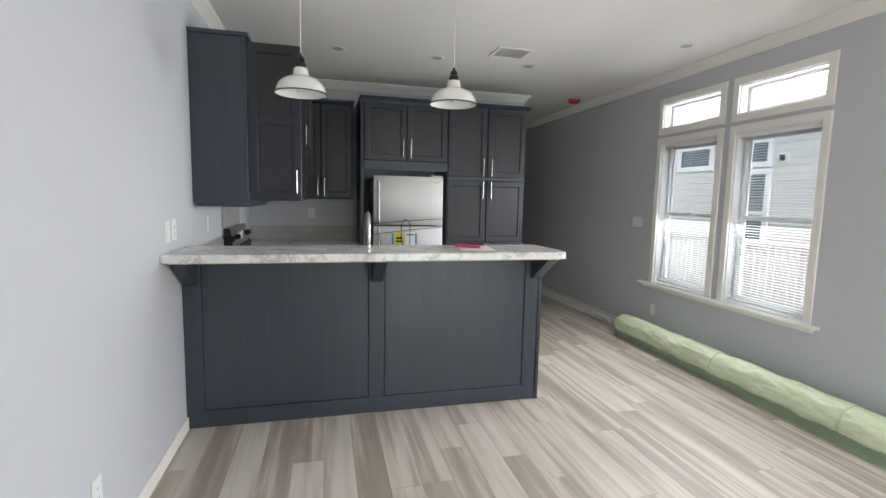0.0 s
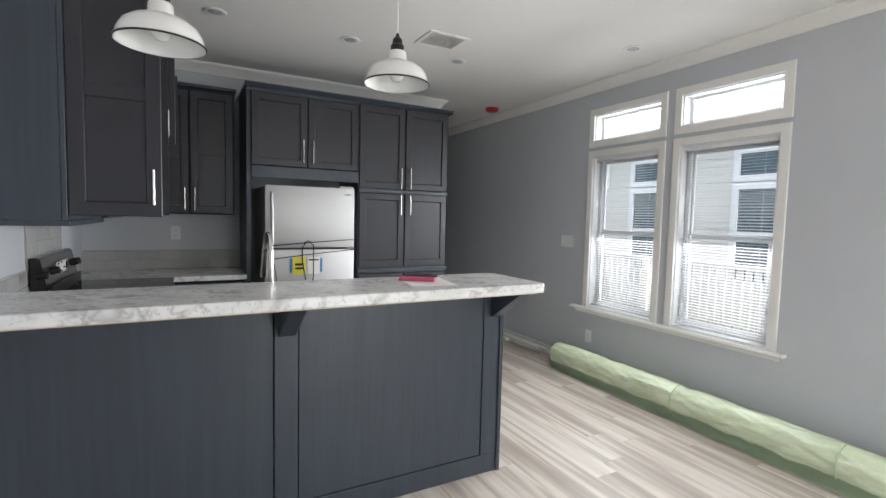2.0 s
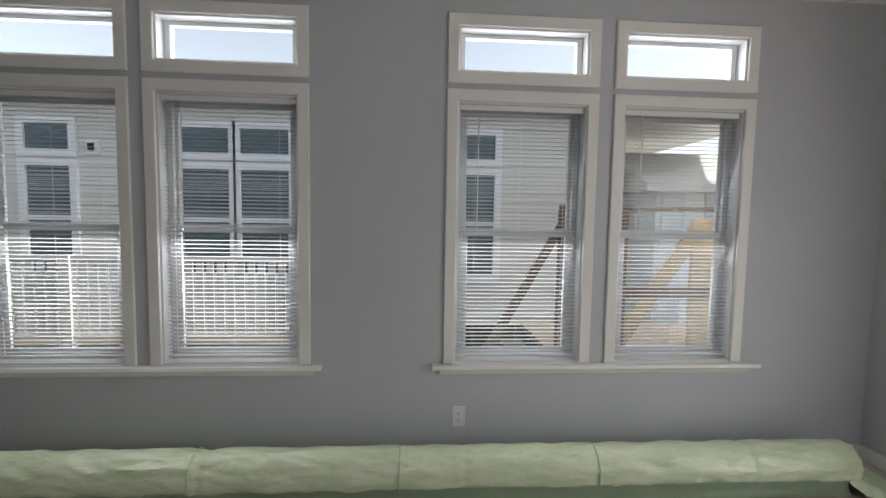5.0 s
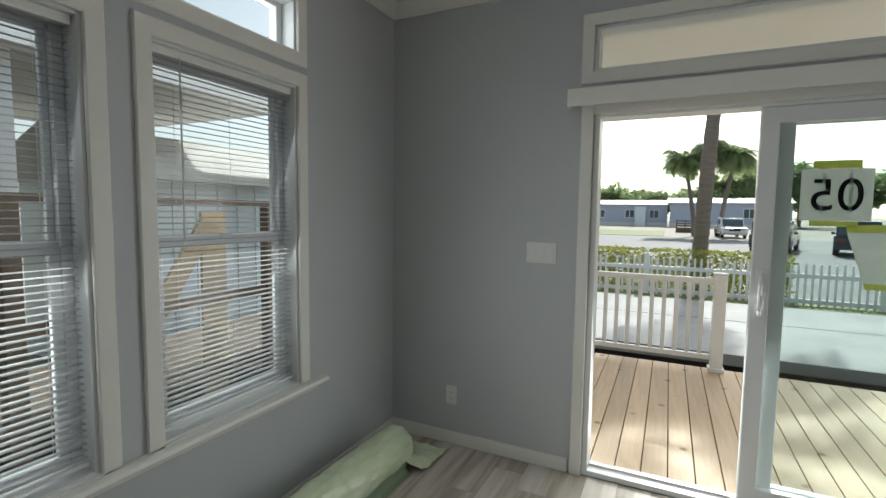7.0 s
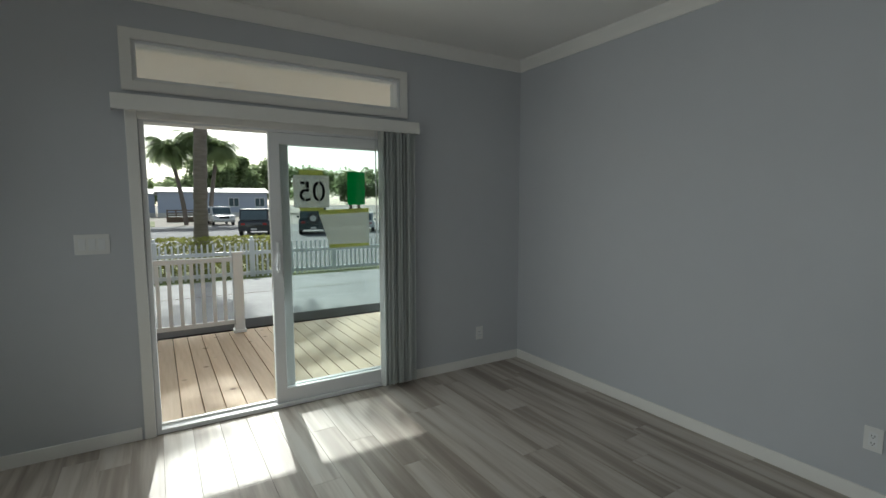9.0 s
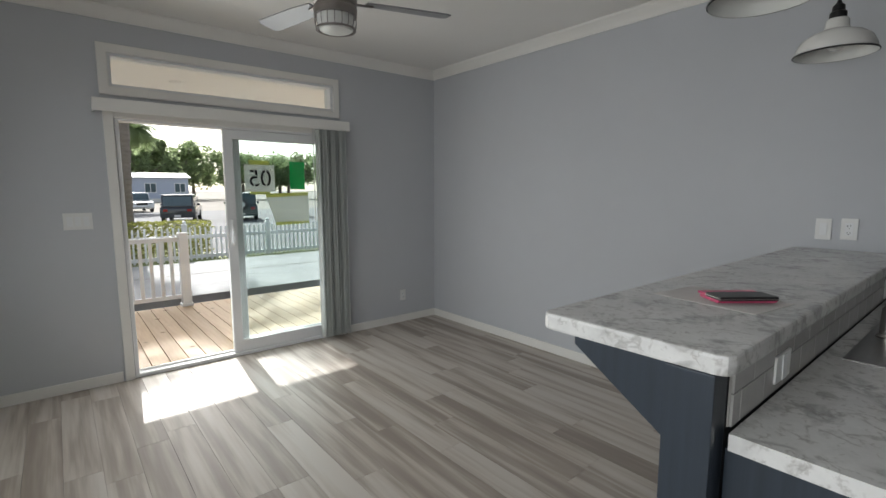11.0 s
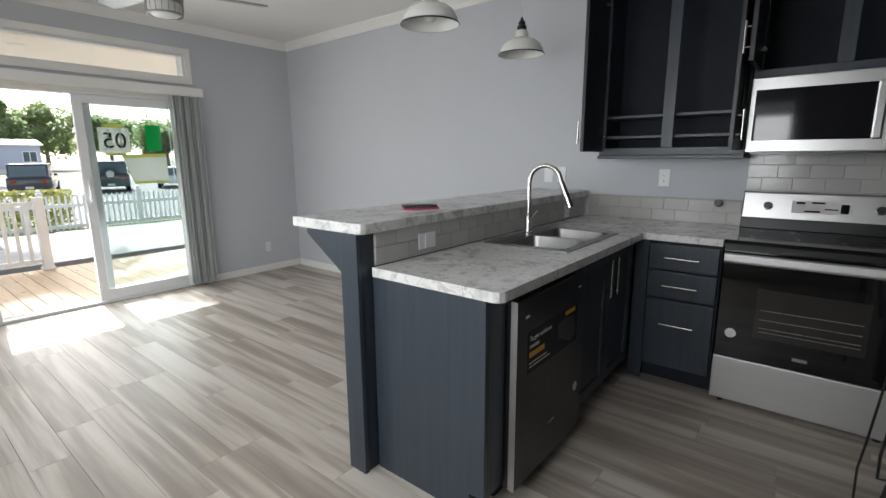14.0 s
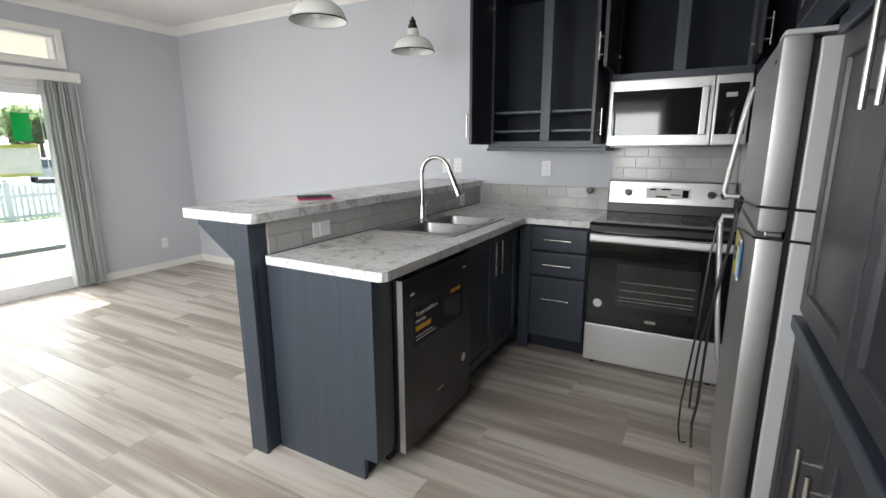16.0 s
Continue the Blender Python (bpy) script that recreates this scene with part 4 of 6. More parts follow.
def carcass(parent, x1, y0, y1, z0, z1, mids=(), shelves=()):
    """An open wall cabinet against the west wall: box, face frame and shelves."""
    t = 0.018
    part("side", box(0.001, x1 - 0.02, y0, y0 + t, z0, z1), M["navy"], parent)
    part("side", box(0.001, x1 - 0.02, y1 - t, y1, z0, z1), M["navy"], parent)
    # bottom, top and back in the darkened navy, for the shade inside
    part("bottom", box(0.001, x1 - 0.02, y0 + t, y1 - t, z0 + 0.025, z0 + 0.043), M["navy_shade"], parent)
    part("top", box(0.001, x1 - 0.02, y0 + t, y1 - t, z1 - t, z1), M["navy_shade"], parent)
    part("back", box(0.001, 0.010, y0 + t, y1 - t, z0 + 0.043, z1 - t), M["navy_shade"], parent)
    fr = ring('x', x1 - 0.0195, x1, (y0, y1, z0, z1), (y0 + 0.04, y1 - 0.04, z0 + 0.045, z1 - 0.04), 0.002)
    for m in mids:
        box(x1 - 0.0195, x1, m - 0.033, m + 0.033, z0 + 0.045, z1 - 0.04, 0.002, fr)
    part("face_frame", fr, M["navy"], parent)
    for z in shelves:
        part("shelf", box(0.011, x1 - 0.045, y0 + t, y1 - t, z - 0.008, z + 0.008), M["navy"], parent)


def hinge(door, x, y, z, s):
    bm = rod((x, y, z), (x, y + s * 0.012, z), 0.017, n=14)
    box(x - 0.055, x - 0.012, y + s * 0.002, y + s * 0.014, z - 0.010, z + 0.010, 0.002, bm)
    part("hinge", bm, M["chrome"], door, "nickel cup hinge", True)


def side_door(parent, y, x0, x1, z0, z1, outer, mat):
    """A cabinet door swung open square to the wall; outer: the side (+1 or -1 along y) that its face looks to."""
    d = shaker("door", parent, 'y', y + outer * 0.010, x0, x1, z0, z1, mat, outer)
    mid = (z0 + z1) / 2 + 0.02
    box_bm = box(x0 + 0.058, x1 - 0.058, y + outer * 0.001, y + outer * 0.0095, mid - 0.03, mid + 0.03, 0.002)
    part("mid_rail", box_bm, mat, d)
    for z in (z0 + 0.10, z1 - 0.10):
        hinge(d, x0 + 0.03, y - outer * 0.0105, z, -outer)
    return d


uc = thing("wall_cabinet", (0.16, 4.42, 1.36), "navy wall cabinet with both doors swung open, empty", "cabinet", "wall cabinets")
carcass(uc, 0.335, 4.005, 4.832, 1.358, 2.40, (4.42,), (1.472, 1.60))
d = side_door(uc, 4.018, 0.338, 0.665, 1.380, 2.375, -1, M["plum"])
bar_pull(d, 'y', 4.008, -1, 0.635, 1.43, 1.58)
d = side_door(uc, 4.806, 0.338, 0.665, 1.380, 2.375, 1, M["plum"])
bar_pull(d, 'y', 4.816, 1, 0.635, 1.43, 1.58)
part("cornice", box(0.001, 0.352, 3.990, 4.832, 2.4005, 2.425, 0.004), M["navy"], uc)
part("light_rail", box(0.02, 0.345, 3.998, 4.832, 1.335, 1.3575, 0.003), M["navy"], uc)
mc = thing("wall_cabinet", (0.16, 5.21, 1.80), "navy cabinet over the microwave, doors swung open", "cabinet", "wall cabinets")
carcass(mc, 0.335, 4.836, 5.590, 1.757, 2.40, (5.213,), ())
d = side_door(mc, 4.858, 0.338, 0.70, 1.80, 2.375, -1, M["plum"])
bar_pull(d, 'y', 4.848, -1, 0.665, 1.84, 1.99)
d = side_door(mc, 5.578, 0.338, 0.70, 1.80, 2.375, 1, M["plum"])
bar_pull(d, 'y', 5.588, 1, 0.665, 1.84, 1.99)
part("cornice", box(0.001, 0.352, 4.836, 5.590, 2.4005, 2.425, 0.004), M["navy"], mc)
nc = thing("wall_cabinet", (0.7, 6.1, 1.38), "navy two-door wall cabinet beside the fridge", "cabinet", "wall cabinets")
part("body", box(0.001, 1.10, 5.953, 6.268, 1.385, 2.40), M["navy_shade"], nc)
part("side_body", box(0.001, 0.33, 5.595, 5.9525, 1.385, 2.40), M["navy_shade"], nc)
for x0, x1, hx in ((0.36, 0.765, 0.735), (0.775, 1.09, 0.805)):
    d = shaker("door", nc, 'y', 5.930, x0, x1, 1.395, 2.370, M["plum"], -1)
    part("mid_rail", box(x0 + 0.056, x1 - 0.056, 5.931, 5.9385, 1.87, 1.93, 0.002), M["plum"], d)
    bar_pull(d, 'y', 5.930, -1, hx, 1.42, 1.60)
part("cornice", box(0.001, 1.12, 5.925, 6.268, 2.4005, 2.425, 0.004), M["navy"], nc)

# fridge housing and pantry
FY = 5.65
fh = thing("fridge_housing", (1.62, 5.95, 0.0), "navy fridge surround with a two-door cabinet on top", "cabinet", "tall cabinets")
part("side_panel", box(1.168, 1.202, FY + 0.02, 6.268, 0.0, 2.40, 0.003), M["navy"], fh)
part("body", box(1.2025, 2.084, FY + 0.022, 6.268, 1.80, 2.40), M["navy_shade"], fh)
part("rail", box(1.2025, 2.084, FY + 0.002, FY + 0.0215, 1.695, 1.79, 0.003), M["navy"], fh)
part("top_rail", box(1.168, 2.084, FY + 0.002, FY + 0.0215, 2.372, 2.40, 0.002), M["navy"], fh)
for x0, x1, hx in ((1.205, 1.640, 1.605), (1.648, 2.078, 1.685)):
    d = shaker("door", fh, 'y', FY, x0, x1, 1.795, 2.368, M["plum"], -1)
    bar_pull(d, 'y', FY, -1, hx, 1.83, 2.02)
pn = thing("pantry_cabinet", (2.52, 5.95, 0.0), "tall navy pantry cabinet with three tiers of doors", "cabinet", "tall cabinets")
part("body", box(2.086, 2.985, FY + 0.022, 6.268, 0.0, 2.40), M["navy"], pn)
for z0, z1, hz in ((1.655, 2.385, (1.665, 1.85)), (0.945, 1.610, (1.42, 1.60)), (0.12, 0.880, (0.59, 0.775))):
    for x0, x1, hx in ((2.096, 2.528, 2.488), (2.540, 2.976, 2.582)):
        d = shaker("door", pn, 'y', FY, x0, x1, z0, z1, M["plum"], -1)
        bar_pull(d, 'y', FY, -1, hx, hz[0], hz[1])
for z in (1.632, 0.912):
    part("rail", box(2.086, 2.988, FY - 0.012, FY + 0.0215, z - 0.018, z + 0.018, 0.004), M["navy"], pn)
part("cornice", prism([(FY + 0.02, 2.4005), (FY - 0.005, 2.4005), (FY - 0.035, 2.425), (FY - 0.035, 2.432), (6.268, 2.432), (6.268, 2.4005)], 'x', 2.0865, 3.02, 0), M["navy"], pn)
part("cornice", prism([(FY + 0.02, 2.4005), (FY - 0.005, 2.4005), (FY - 0.035, 2.425), (FY - 0.035, 2.432), (6.268, 2.432), (6.268, 2.4005)], 'x', 1.155, 2.0845, 0), M["navy"], fh)

fr = thing("refrigerator", (1.65, 5.9, 0.0), "stainless top-freezer refrigerator strapped with black ties", "refrigerator")
FX0, FX1, FF = 1.289, 2.018, 5.540
part("body", box(FX0 + 0.004, FX1 - 0.004, FF + 0.082, 6.25, 0.03, 1.625, 0.006), M["steel_dark"], fr, "grey painted fridge body")
part("gasket", box(FX0 + 0.012, FX1 - 0.012, FF + 0.068, FF + 0.0815, 0.10, 1.62), M["black"], fr)
for z0, z1, nm in ((1.130, 1.635, "freezer_door"), (0.085, 1.118, "fridge_door")):
    fd = part(nm, box(FX0, FX1, FF, FF + 0.0675, z0, z1, 0.012), M["fridge_steel"], fr, "brushed stainless door", True)
part("hinge_cap", box(FX1 - 0.13, FX1 - 0.01, FF + 0.005, FF + 0.15, 1.6355, 1.650, 0.005), M["steel_dark"], fr)
part("hinge_cap", box(FX1 - 0.07, FX1 + 0.004, FF + 0.02, FF + 0.06, 1.1185, 1.1295, 0.002), M["chrome"], fr)
for za, zb in ((1.575, 1.165), (0.45, 1.085)):
    hx = FX0 + 0.05
    pts = [(hx, FF - 0.001, za), (hx, FF - 0.012, za + (zb - za) * 0.03), (hx, FF - 0.030, za + (zb - za) * 0.3), (hx, FF - 0.055, za + (zb - za) * 0.8), (hx, FF - 0.062, za + (zb - za) * 0.96), (hx, FF - 0.055, zb), (hx, FF - 0.001, zb)]
    part("door_handle", tube(pts, 0.011, 10), M["steel"], fr, "slanted stainless door handle", True)
part("badge", box(FX1 - 0.09, FX1 - 0.04, FF - 0.0012, FF - 0.0002, 1.575, 1.585), M["chrome"], fr)
part("kick_plate", box(FX0 + 0.01, FX1 - 0.01, FF + 0.05, FF + 0.08, 0.01, 0.08), M["black"], fr)
for z0, z1 in ((1.145, 1.200), (1.035, 1.115)):
    st = tube([(FX0 - 0.003, FF + 0.06, z0), (FX0 - 0.003, FF - 0.004, z0), (FX0 + 0.33, FF - 0.006, (z0 + z1) / 2), (FX1 + 0.004, FF - 0.004, z1), (FX1 + 0.005, FF + 0.16, z1 - 0.008)], 0.004, 6)
    part("strap", st, M["black"], fr, "black strap round the doors", True)
tag1 = thing("manual_pouch", (1.62, FF - 0.02, 1.0), "yellow energy label and leaflet hung by ties", "leaflet", "fridge leaflets")
part("label", box(1.50, 1.605, FF - 0.010, FF - 0.006, 0.91, 1.055), M["yellow"], tag1)
part("label_edge", box(1.480, 1.4995, FF - 0.010, FF - 0.006, 0.93, 1.045), M["blue_card"], tag1)
part("print", box(1.52, 1.59, FF - 0.0108, FF - 0.0102, 0.985, 1.005), M["black_ink"], tag1)
part("print", box(1.52, 1.59, FF - 0.0108, FF - 0.0102, 0.955, 0.972), M["black_ink"], tag1)
part("leaflet", box(1.620, 1.722, FF - 0.010, FF - 0.006, 0.915, 1.055), M["paper"], tag1)
part("leaflet_edge", box(1.7225, 1.742, FF - 0.010, FF - 0.006, 0.93, 1.045), M["blue_card"], tag1)
part("print", box(1.63, 1.71, FF - 0.0108, FF - 0.0102, 1.025, 1.038), M["black_ink"], tag1)
pts = [(1.60, FF - 0.012, 1.17), (1.575, FF - 0.02, 1.13), (1.575, FF - 0.03, 1.02), (1.60, FF - 0.06, 0.85), (1.605, FF - 0.07, 0.60), (1.61, FF - 0.075, 0.38), (1.60, FF - 0.085, 0.28), (1.64, FF - 0.08, 0.20)]
solid("power_cord", tube(pts, 0.0055, 8), M["black"], "black appliance cord dangling from the fridge door", "cable", "fridge cords", smooth=True)
pts = [(1.60, FF - 0.012, 1.18), (1.63, FF - 0.02, 1.19), (1.665, FF - 0.03, 1.15), (1.66, FF - 0.05, 0.90), (1.60, FF - 0.09, 0.62), (1.55, FF - 0.10, 0.40), (1.57, FF - 0.10, 0.33), (1.62, FF - 0.08, 0.36)]
solid("power_cord", tube(pts, 0.0045, 8), M["black"], "thin dark tie looped through the fridge straps", "cable", "fridge cords", smooth=True)

pts = [(1.34, FF - 0.070, 1.06), (1.36, FF - 0.085, 0.92), (1.40, FF - 0.10, 0.62), (1.40, FF - 0.12, 0.38), (1.37, FF - 0.13, 0.24), (1.40, FF - 0.13, 0.14), (1.47, FF - 0.12, 0.11), (1.53, FF - 0.10, 0.15)]
solid("power_cord", tube(pts, 0.0042, 8), M["black"], "long dark tie hanging in a loop from the fridge handle", "cable", "fridge cords", smooth=True)

# backsplash tiles
def tiles(name, axis, c, out, a0, a1, z0, z1, label, skip=None):
    """A field of glazed tiles on a grout bed."""
    t = thing(name, (c, (a0 + a1) / 2, z0) if axis == 'x' else ((a0 + a1) / 2, c, z0), label, "backsplash", kind="structure")
    lo, hi = sorted((c, c + out * 0.004))
    part("grout", box(lo, hi, a0, a1, z0, z1) if axis == 'x' else box(a0, a1, lo, hi, z0, z1), M["grout"], t)
    TW, TH, J = 0.152, 0.0762, 0.0025
    meshes = {}
    row, z = 0, z0
    while z < z1 - 0.01:
        h = min(TH, z1 - z)
        a = a0 - (TW / 2 if row % 2 else 0)
        while a < a1 - 0.01:
            b0, b1 = max(a, a0), min(a + TW, a1)
            if b1 - b0 > 0.012:
                w = round(b1 - b0, 4)
                key = (w, round(h, 4))
                if key not in meshes:
                    f0, f1 = sorted((out * 0.0042, out * 0.0105))
                    bm = box(f0, f1, 0, w - J, 0, h - J, 0.0015) if axis == 'x' else box(0, w - J, f0, f1, 0, h - J, 0.0015)
                    meshes[key] = mesh_of("tile", bm, M["tile"])
                piece("tile", meshes[key], (c, b0 + J / 2, z + J / 2) if axis == 'x' else (b0 + J / 2, c, z + J / 2), t)
            a += TW
        z += TH
        row += 1
    return t


tiles("backsplash_bar", 'y', 3.7865, 1, 0.012, 2.188, 0.9145, 1.055, "grey glazed tile backsplash under the bar top")
tiles("backsplash_west", 'x', 0.0008, 1, 3.825, 4.822, 0.9145, 1.075, "low grey glazed tile backsplash")
tiles("backsplash_range", 'x', 0.0008, 1, 4.826, 5.590, 0.9145, 1.357, "glossy grey tile backsplash behind the range")
tiles("backsplash_north", 'y', BACK - 0.0008, -1, 0.012, 1.166, 0.9145, 1.075, "low grey glazed tile backsplash in the corner")


# outlets and switches
def wall_plate(name, axis, c, out, a, z, w, h, kind, label, category, group):
    """A wall plate with rocker switches or a duplex outlet. c: the wall's face."""
    def bx(d0, d1, a0, a1, z0, z1, bev=0.0, bm=None):
        lo, hi = sorted((c + out * d0, c + out * d1))
        return box(lo, hi, a0, a1, z0, z1, bev, bm) if axis == 'x' else box(a0, a1, lo, hi, z0, z1, bev, bm)
    p = thing(name, (c, a, z) if axis == 'x' else (a, c, z), label, category, group)
    part("plate", bx(0.0006, 0.007, a - w / 2, a + w / 2, z - h / 2, z + h / 2, 0.0025), M["white"], p)
    if kind == "outlet":
        part("socket_face", bx(0.0072, 0.0090, a - 0.017, a + 0.017, z - 0.034, z + 0.034, 0.0008), M["vinyl"], p)
        for dz in (-0.018, 0.018):
            for da in (-0.006, 0.006):
                part("slot", bx(0.0091, 0.0096, a + da - 0.0014, a + da + 0.0014, z + dz - 0.004, z + dz + 0.004), M["black"], p)
            part("slot", bx(0.0091, 0.0096, a - 0.002, a + 0.002, z + dz - 0.012, z + dz - 0.008), M["black"], p)
    else:
        n = kind
        for k in range(n):
            ca = a + (k - (n - 1) / 2) * 0.046
            part("rocker", bx(0.0072, 0.0105, ca - 0.0165, ca + 0.0165, z - 0.033, z + 0.033, 0.0015), M["vinyl"], p)
    return p


OUT = ("outlet", "white duplex outlet on the wall", "outlet", "outlets")
for ax, c, o, a, z in (('x', W, -1, 4.847, 0.305), ('x', W, -1, 2.412, 0.286), ('y', 0.0, 1, 3.70, 0.308), ('y', 0.0, 1, 0.443, 0.296), ('x', 0.0, 1, 2.575, 0.325), ('x', 0.0, 1, 4.345, 1.205),
                       ('x', 0.0, 1, 3.59, 1.215), ('y', BACK, -1, 0.66, 1.22)):
    wall_plate("outlet", ax, c, o, a, z, 0.072, 0.116, *OUT)
wall_plate("outlet", 'y', 3.797, 1, 1.868, 0.978, 0.116, 0.072, 1, "white single switch plate in the tiled upstand", "outlet", "outlets")
wall_plate("outlet", 'y', 3.797, 1, 0.345, 0.972, 0.072, 0.09, "outlet", "white outlet in the tiled upstand", "outlet", "outlets")
wall_plate("light_switch", 'x', W, -1, 5.185, 1.20, 0.165, 0.116, 3, "white three-gang switch plate", "light switch", "light switches")
wall_plate("light_switch", 'y', 0.0, 1, 3.17, 1.213, 0.165, 0.116, 3, "white three-gang switch plate beside the patio door", "light switch", "light switches")
wall_plate("light_switch", 'x', 0.0, 1, 3.48, 1.21, 0.072, 0.116, 1, "white single switch plate above the bar", "light switch", "light switches")


# ceiling fittings
def pendant(x, y):
    p = thing("pendant_lamp", (x, y, CEIL), "white enamel dome pendant lamp with black socket", "pendant lamp", "pendant lamps over the bar")
    R, Z = 0.140, 1.993
    outer = [(R + 0.004, 0.0), (R + 0.005, 0.006), (R, 0.010), (R * 0.97, 0.030), (R * 0.86, 0.060), (R * 0.66, 0.082), (R * 0.42, 0.094), (0.046, 0.100), (0.042, 0.110), (0.040, 0.136), (0.035, 0.143), (0.0, 0.145)]
    part("shade", lathe(outer, (x, y, Z), 48), M["enamel"], p, "white enamel shade", True)
    inner = [(R + 0.002, 0.0005), (R - 0.004, 0.010), (R * 0.95, 0.028), (R * 0.84, 0.056), (R * 0.64, 0.078), (R * 0.40, 0.089), (0.0, 0.094)]
    part("shade_lining", lathe(inner, (x, y, Z), 48), M["enamel_in"], p, "", True)
    part("rim", lathe([(R + 0.003, -0.0015), (R + 0.0062, 0.0005), (R + 0.0060, 0.0045), (R + 0.002, 0.005)], (x, y, Z), 48), M["black"], p, "thin dark rim", True)
    part("bulb", lathe([(0.0, 0.0), (0.018, 0.004), (0.030, 0.018), (0.032, 0.032), (0.024, 0.052), (0.014, 0.07), (0.014, 0.085)], (x, y, Z + 0.012), 20), M["enamel"], p, "unlit frosted bulb", True)
    part("socket", lathe([(0.030, 0.145), (0.030, 0.168), (0.023, 0.174), (0.021, 0.196), (0.011, 0.206), (0.005, 0.222), (0.0, 0.223)], (x, y, Z), 20), M["black"], p, "black lamp socket", True)
    part("cord", rod((x, y, Z + 0.215), (x, y, CEIL - 0.015), 0.003, n=8), M["white"], p)
    part("ceiling_rose", lathe([(0.06, 0.0), (0.06, -0.012), (0.05, -0.02), (0.0, -0.022)], (x, y, CEIL - 0.0005), 28), M["white"], p, "", True)


pendant(0.687, 3.596)
pendant(1.588, 3.597)

for x, y in ((0.925, 5.055), (1.815, 5.06), (2.715, 5.05), (3.675, 4.10)):
    dl = thing("downlight", (x, y, CEIL), "round white recessed downlight, switched off", "downlight", "recessed downlights")
    part("trim_ring", lathe([(0.072, 0.0), (0.072, -0.004), (0.066, -0.007), (0.048, -0.004), (0.046, -0.0005)], (x, y, CEIL - 0.0005), 32), M["white"], dl, "", True)
    part("lens", lathe([(0.045, -0.002), (0.03, -0.006), (0.0, -0.007)], (x, y, CEIL - 0.0006), 28), M["banner"], dl, "dull grey lens", True)
vt = thing("ceiling_vent", (2.39, 4.71, CEIL), "white ceiling air vent with slanted louvres", "air vent")
bm = bmesh.new()
for x0, x1, y0, y1 in ((2.235, 2.265, 4.57, 4.85), (2.525, 2.555, 4.57, 4.85), (2.2655, 2.5245, 4.57, 4.60), (2.2655, 2.5245, 4.82, 4.85)):
    box(x0, x1, y0, y1, CEIL - 0.009, CEIL - 0.0005, 0.002, bm)
part("frame", bm, M["trim"], vt)
part("backing", box(2.2655, 2.5245, 4.6005, 4.8195, CEIL - 0.0015, CEIL - 0.0006), M["steel_dark"], vt)
for k in range(11):
    y = 4.612 + k * 0.0195
    part("louvre", prism([(y, CEIL - 0.009), (y + 0.009, CEIL - 0.002), (y + 0.0105, CEIL - 0.002), (y + 0.0015, CEIL - 0.0095)], 'x', 2.266, 2.524), M["trim"], vt)
sd = thing("smoke_detector", (3.85, 6.2, CEIL), "smoke detector under a red dust cover", "smoke detector")
part("base", lathe([(0.066, 0.0), (0.066, -0.012), (0.0, -0.012)], (3.85, 6.2, CEIL - 0.0005), 28), M["white"], sd)
part("dust_cover", lathe([(0.074, -0.0125), (0.076, -0.02), (0.072, -0.042), (0.055, -0.054), (0.0, -0.057)], (3.85, 6.2, CEIL), 28), M["red"], sd, "red plastic dust cover", True)

fx, fy = 2.075, 1.80
fan = thing("ceiling_fan", (fx, fy, CEIL), "brushed nickel ceiling fan with three blades and a light", "ceiling fan")
part("canopy", lathe([(0.0, 0.0), (0.065, 0.0), (0.066, -0.03), (0.04, -0.055), (0.0, -0.056)], (fx, fy, CEIL - 0.001), 32), M["fan_metal"], fan, "", True)
part("down_rod", rod((fx, fy, CEIL - 0.055), (fx, fy, 2.50), 0.014, n=14), M["fan_metal"], fan, "", True)
part("motor", lathe([(0.0, 0.19), (0.03, 0.19), (0.045, 0.165), (0.095, 0.150), (0.112, 0.13), (0.112, 0.055), (0.104, 0.050), (0.104, 0.040), (0.112, 0.035), (0.110, 0.0), (0.0, 0.0)], (fx, fy, 2.325), 40), M["fan_metal"], fan, "brushed nickel motor housing", True)
part("light_shade", lathe([(0.094, 0.0), (0.094, -0.045), (0.080, -0.072), (0.04, -0.082), (0.0, -0.083)], (fx, fy, 2.324), 36), M["enamel_in"], fan, "frosted white light shade", True)
cage = bmesh.new()
for k in range(18):
    t = 2 * math.pi * k / 18
    tube([(fx + r * math.cos(t), fy + r * math.sin(t), 2.324 + z) for r, z in ((0.106, 0.0), (0.106, -0.045), (0.098, -0.062))], 0.0022, 5, cage)
lathe([(0.094, -0.062), (0.104, -0.062), (0.104, -0.070), (0.094, -0.070), (0.094, -0.062)], (fx, fy, 2.324), 36, cage)
part("light_cage", cage, M["fan_metal"], fan, "ribbed nickel light guard")
for k in range(3):
    a = math.atan2(0.17, -0.54) + k * 2 * math.pi / 3
    rot = Matrix.Translation((fx, fy, 2.405)) @ Matrix.Rotation(a, 4, 'Z') @ Matrix.Rotation(radians(11), 4, 'X')
    bm = prism([(0.16, -0.05), (0.30, -0.062), (0.60, -0.068), (0.63, -0.055), (0.635, 0.045), (0.61, 0.066), (0.30, 0.060), (0.16, 0.045)], 'z', -0.004, 0.004, 0.002)
    bm.transform(rot)
    bl = part("blade", bm, M["fan_blade"], fan, "silver-grey fan blade")
    bm = box(0.085, 0.20, -0.018, 0.018, -0.012, -0.0045, 0.002)
    bm.transform(rot)
    part("blade_arm", bm, M["fan_metal"], bl)

# ---- loose things ----
random.seed(5)
roll = thing("carpet_roll", (3.93, 2.7, 0.0), "long carpet roll wrapped in pale green plastic film", "carpet roll")
A, B = Vector((3.905, 5.03, 0.120)), Vector((3.876, 0.34, 0.120))
bm = bmesh.new()
NS, NR = 420, 56
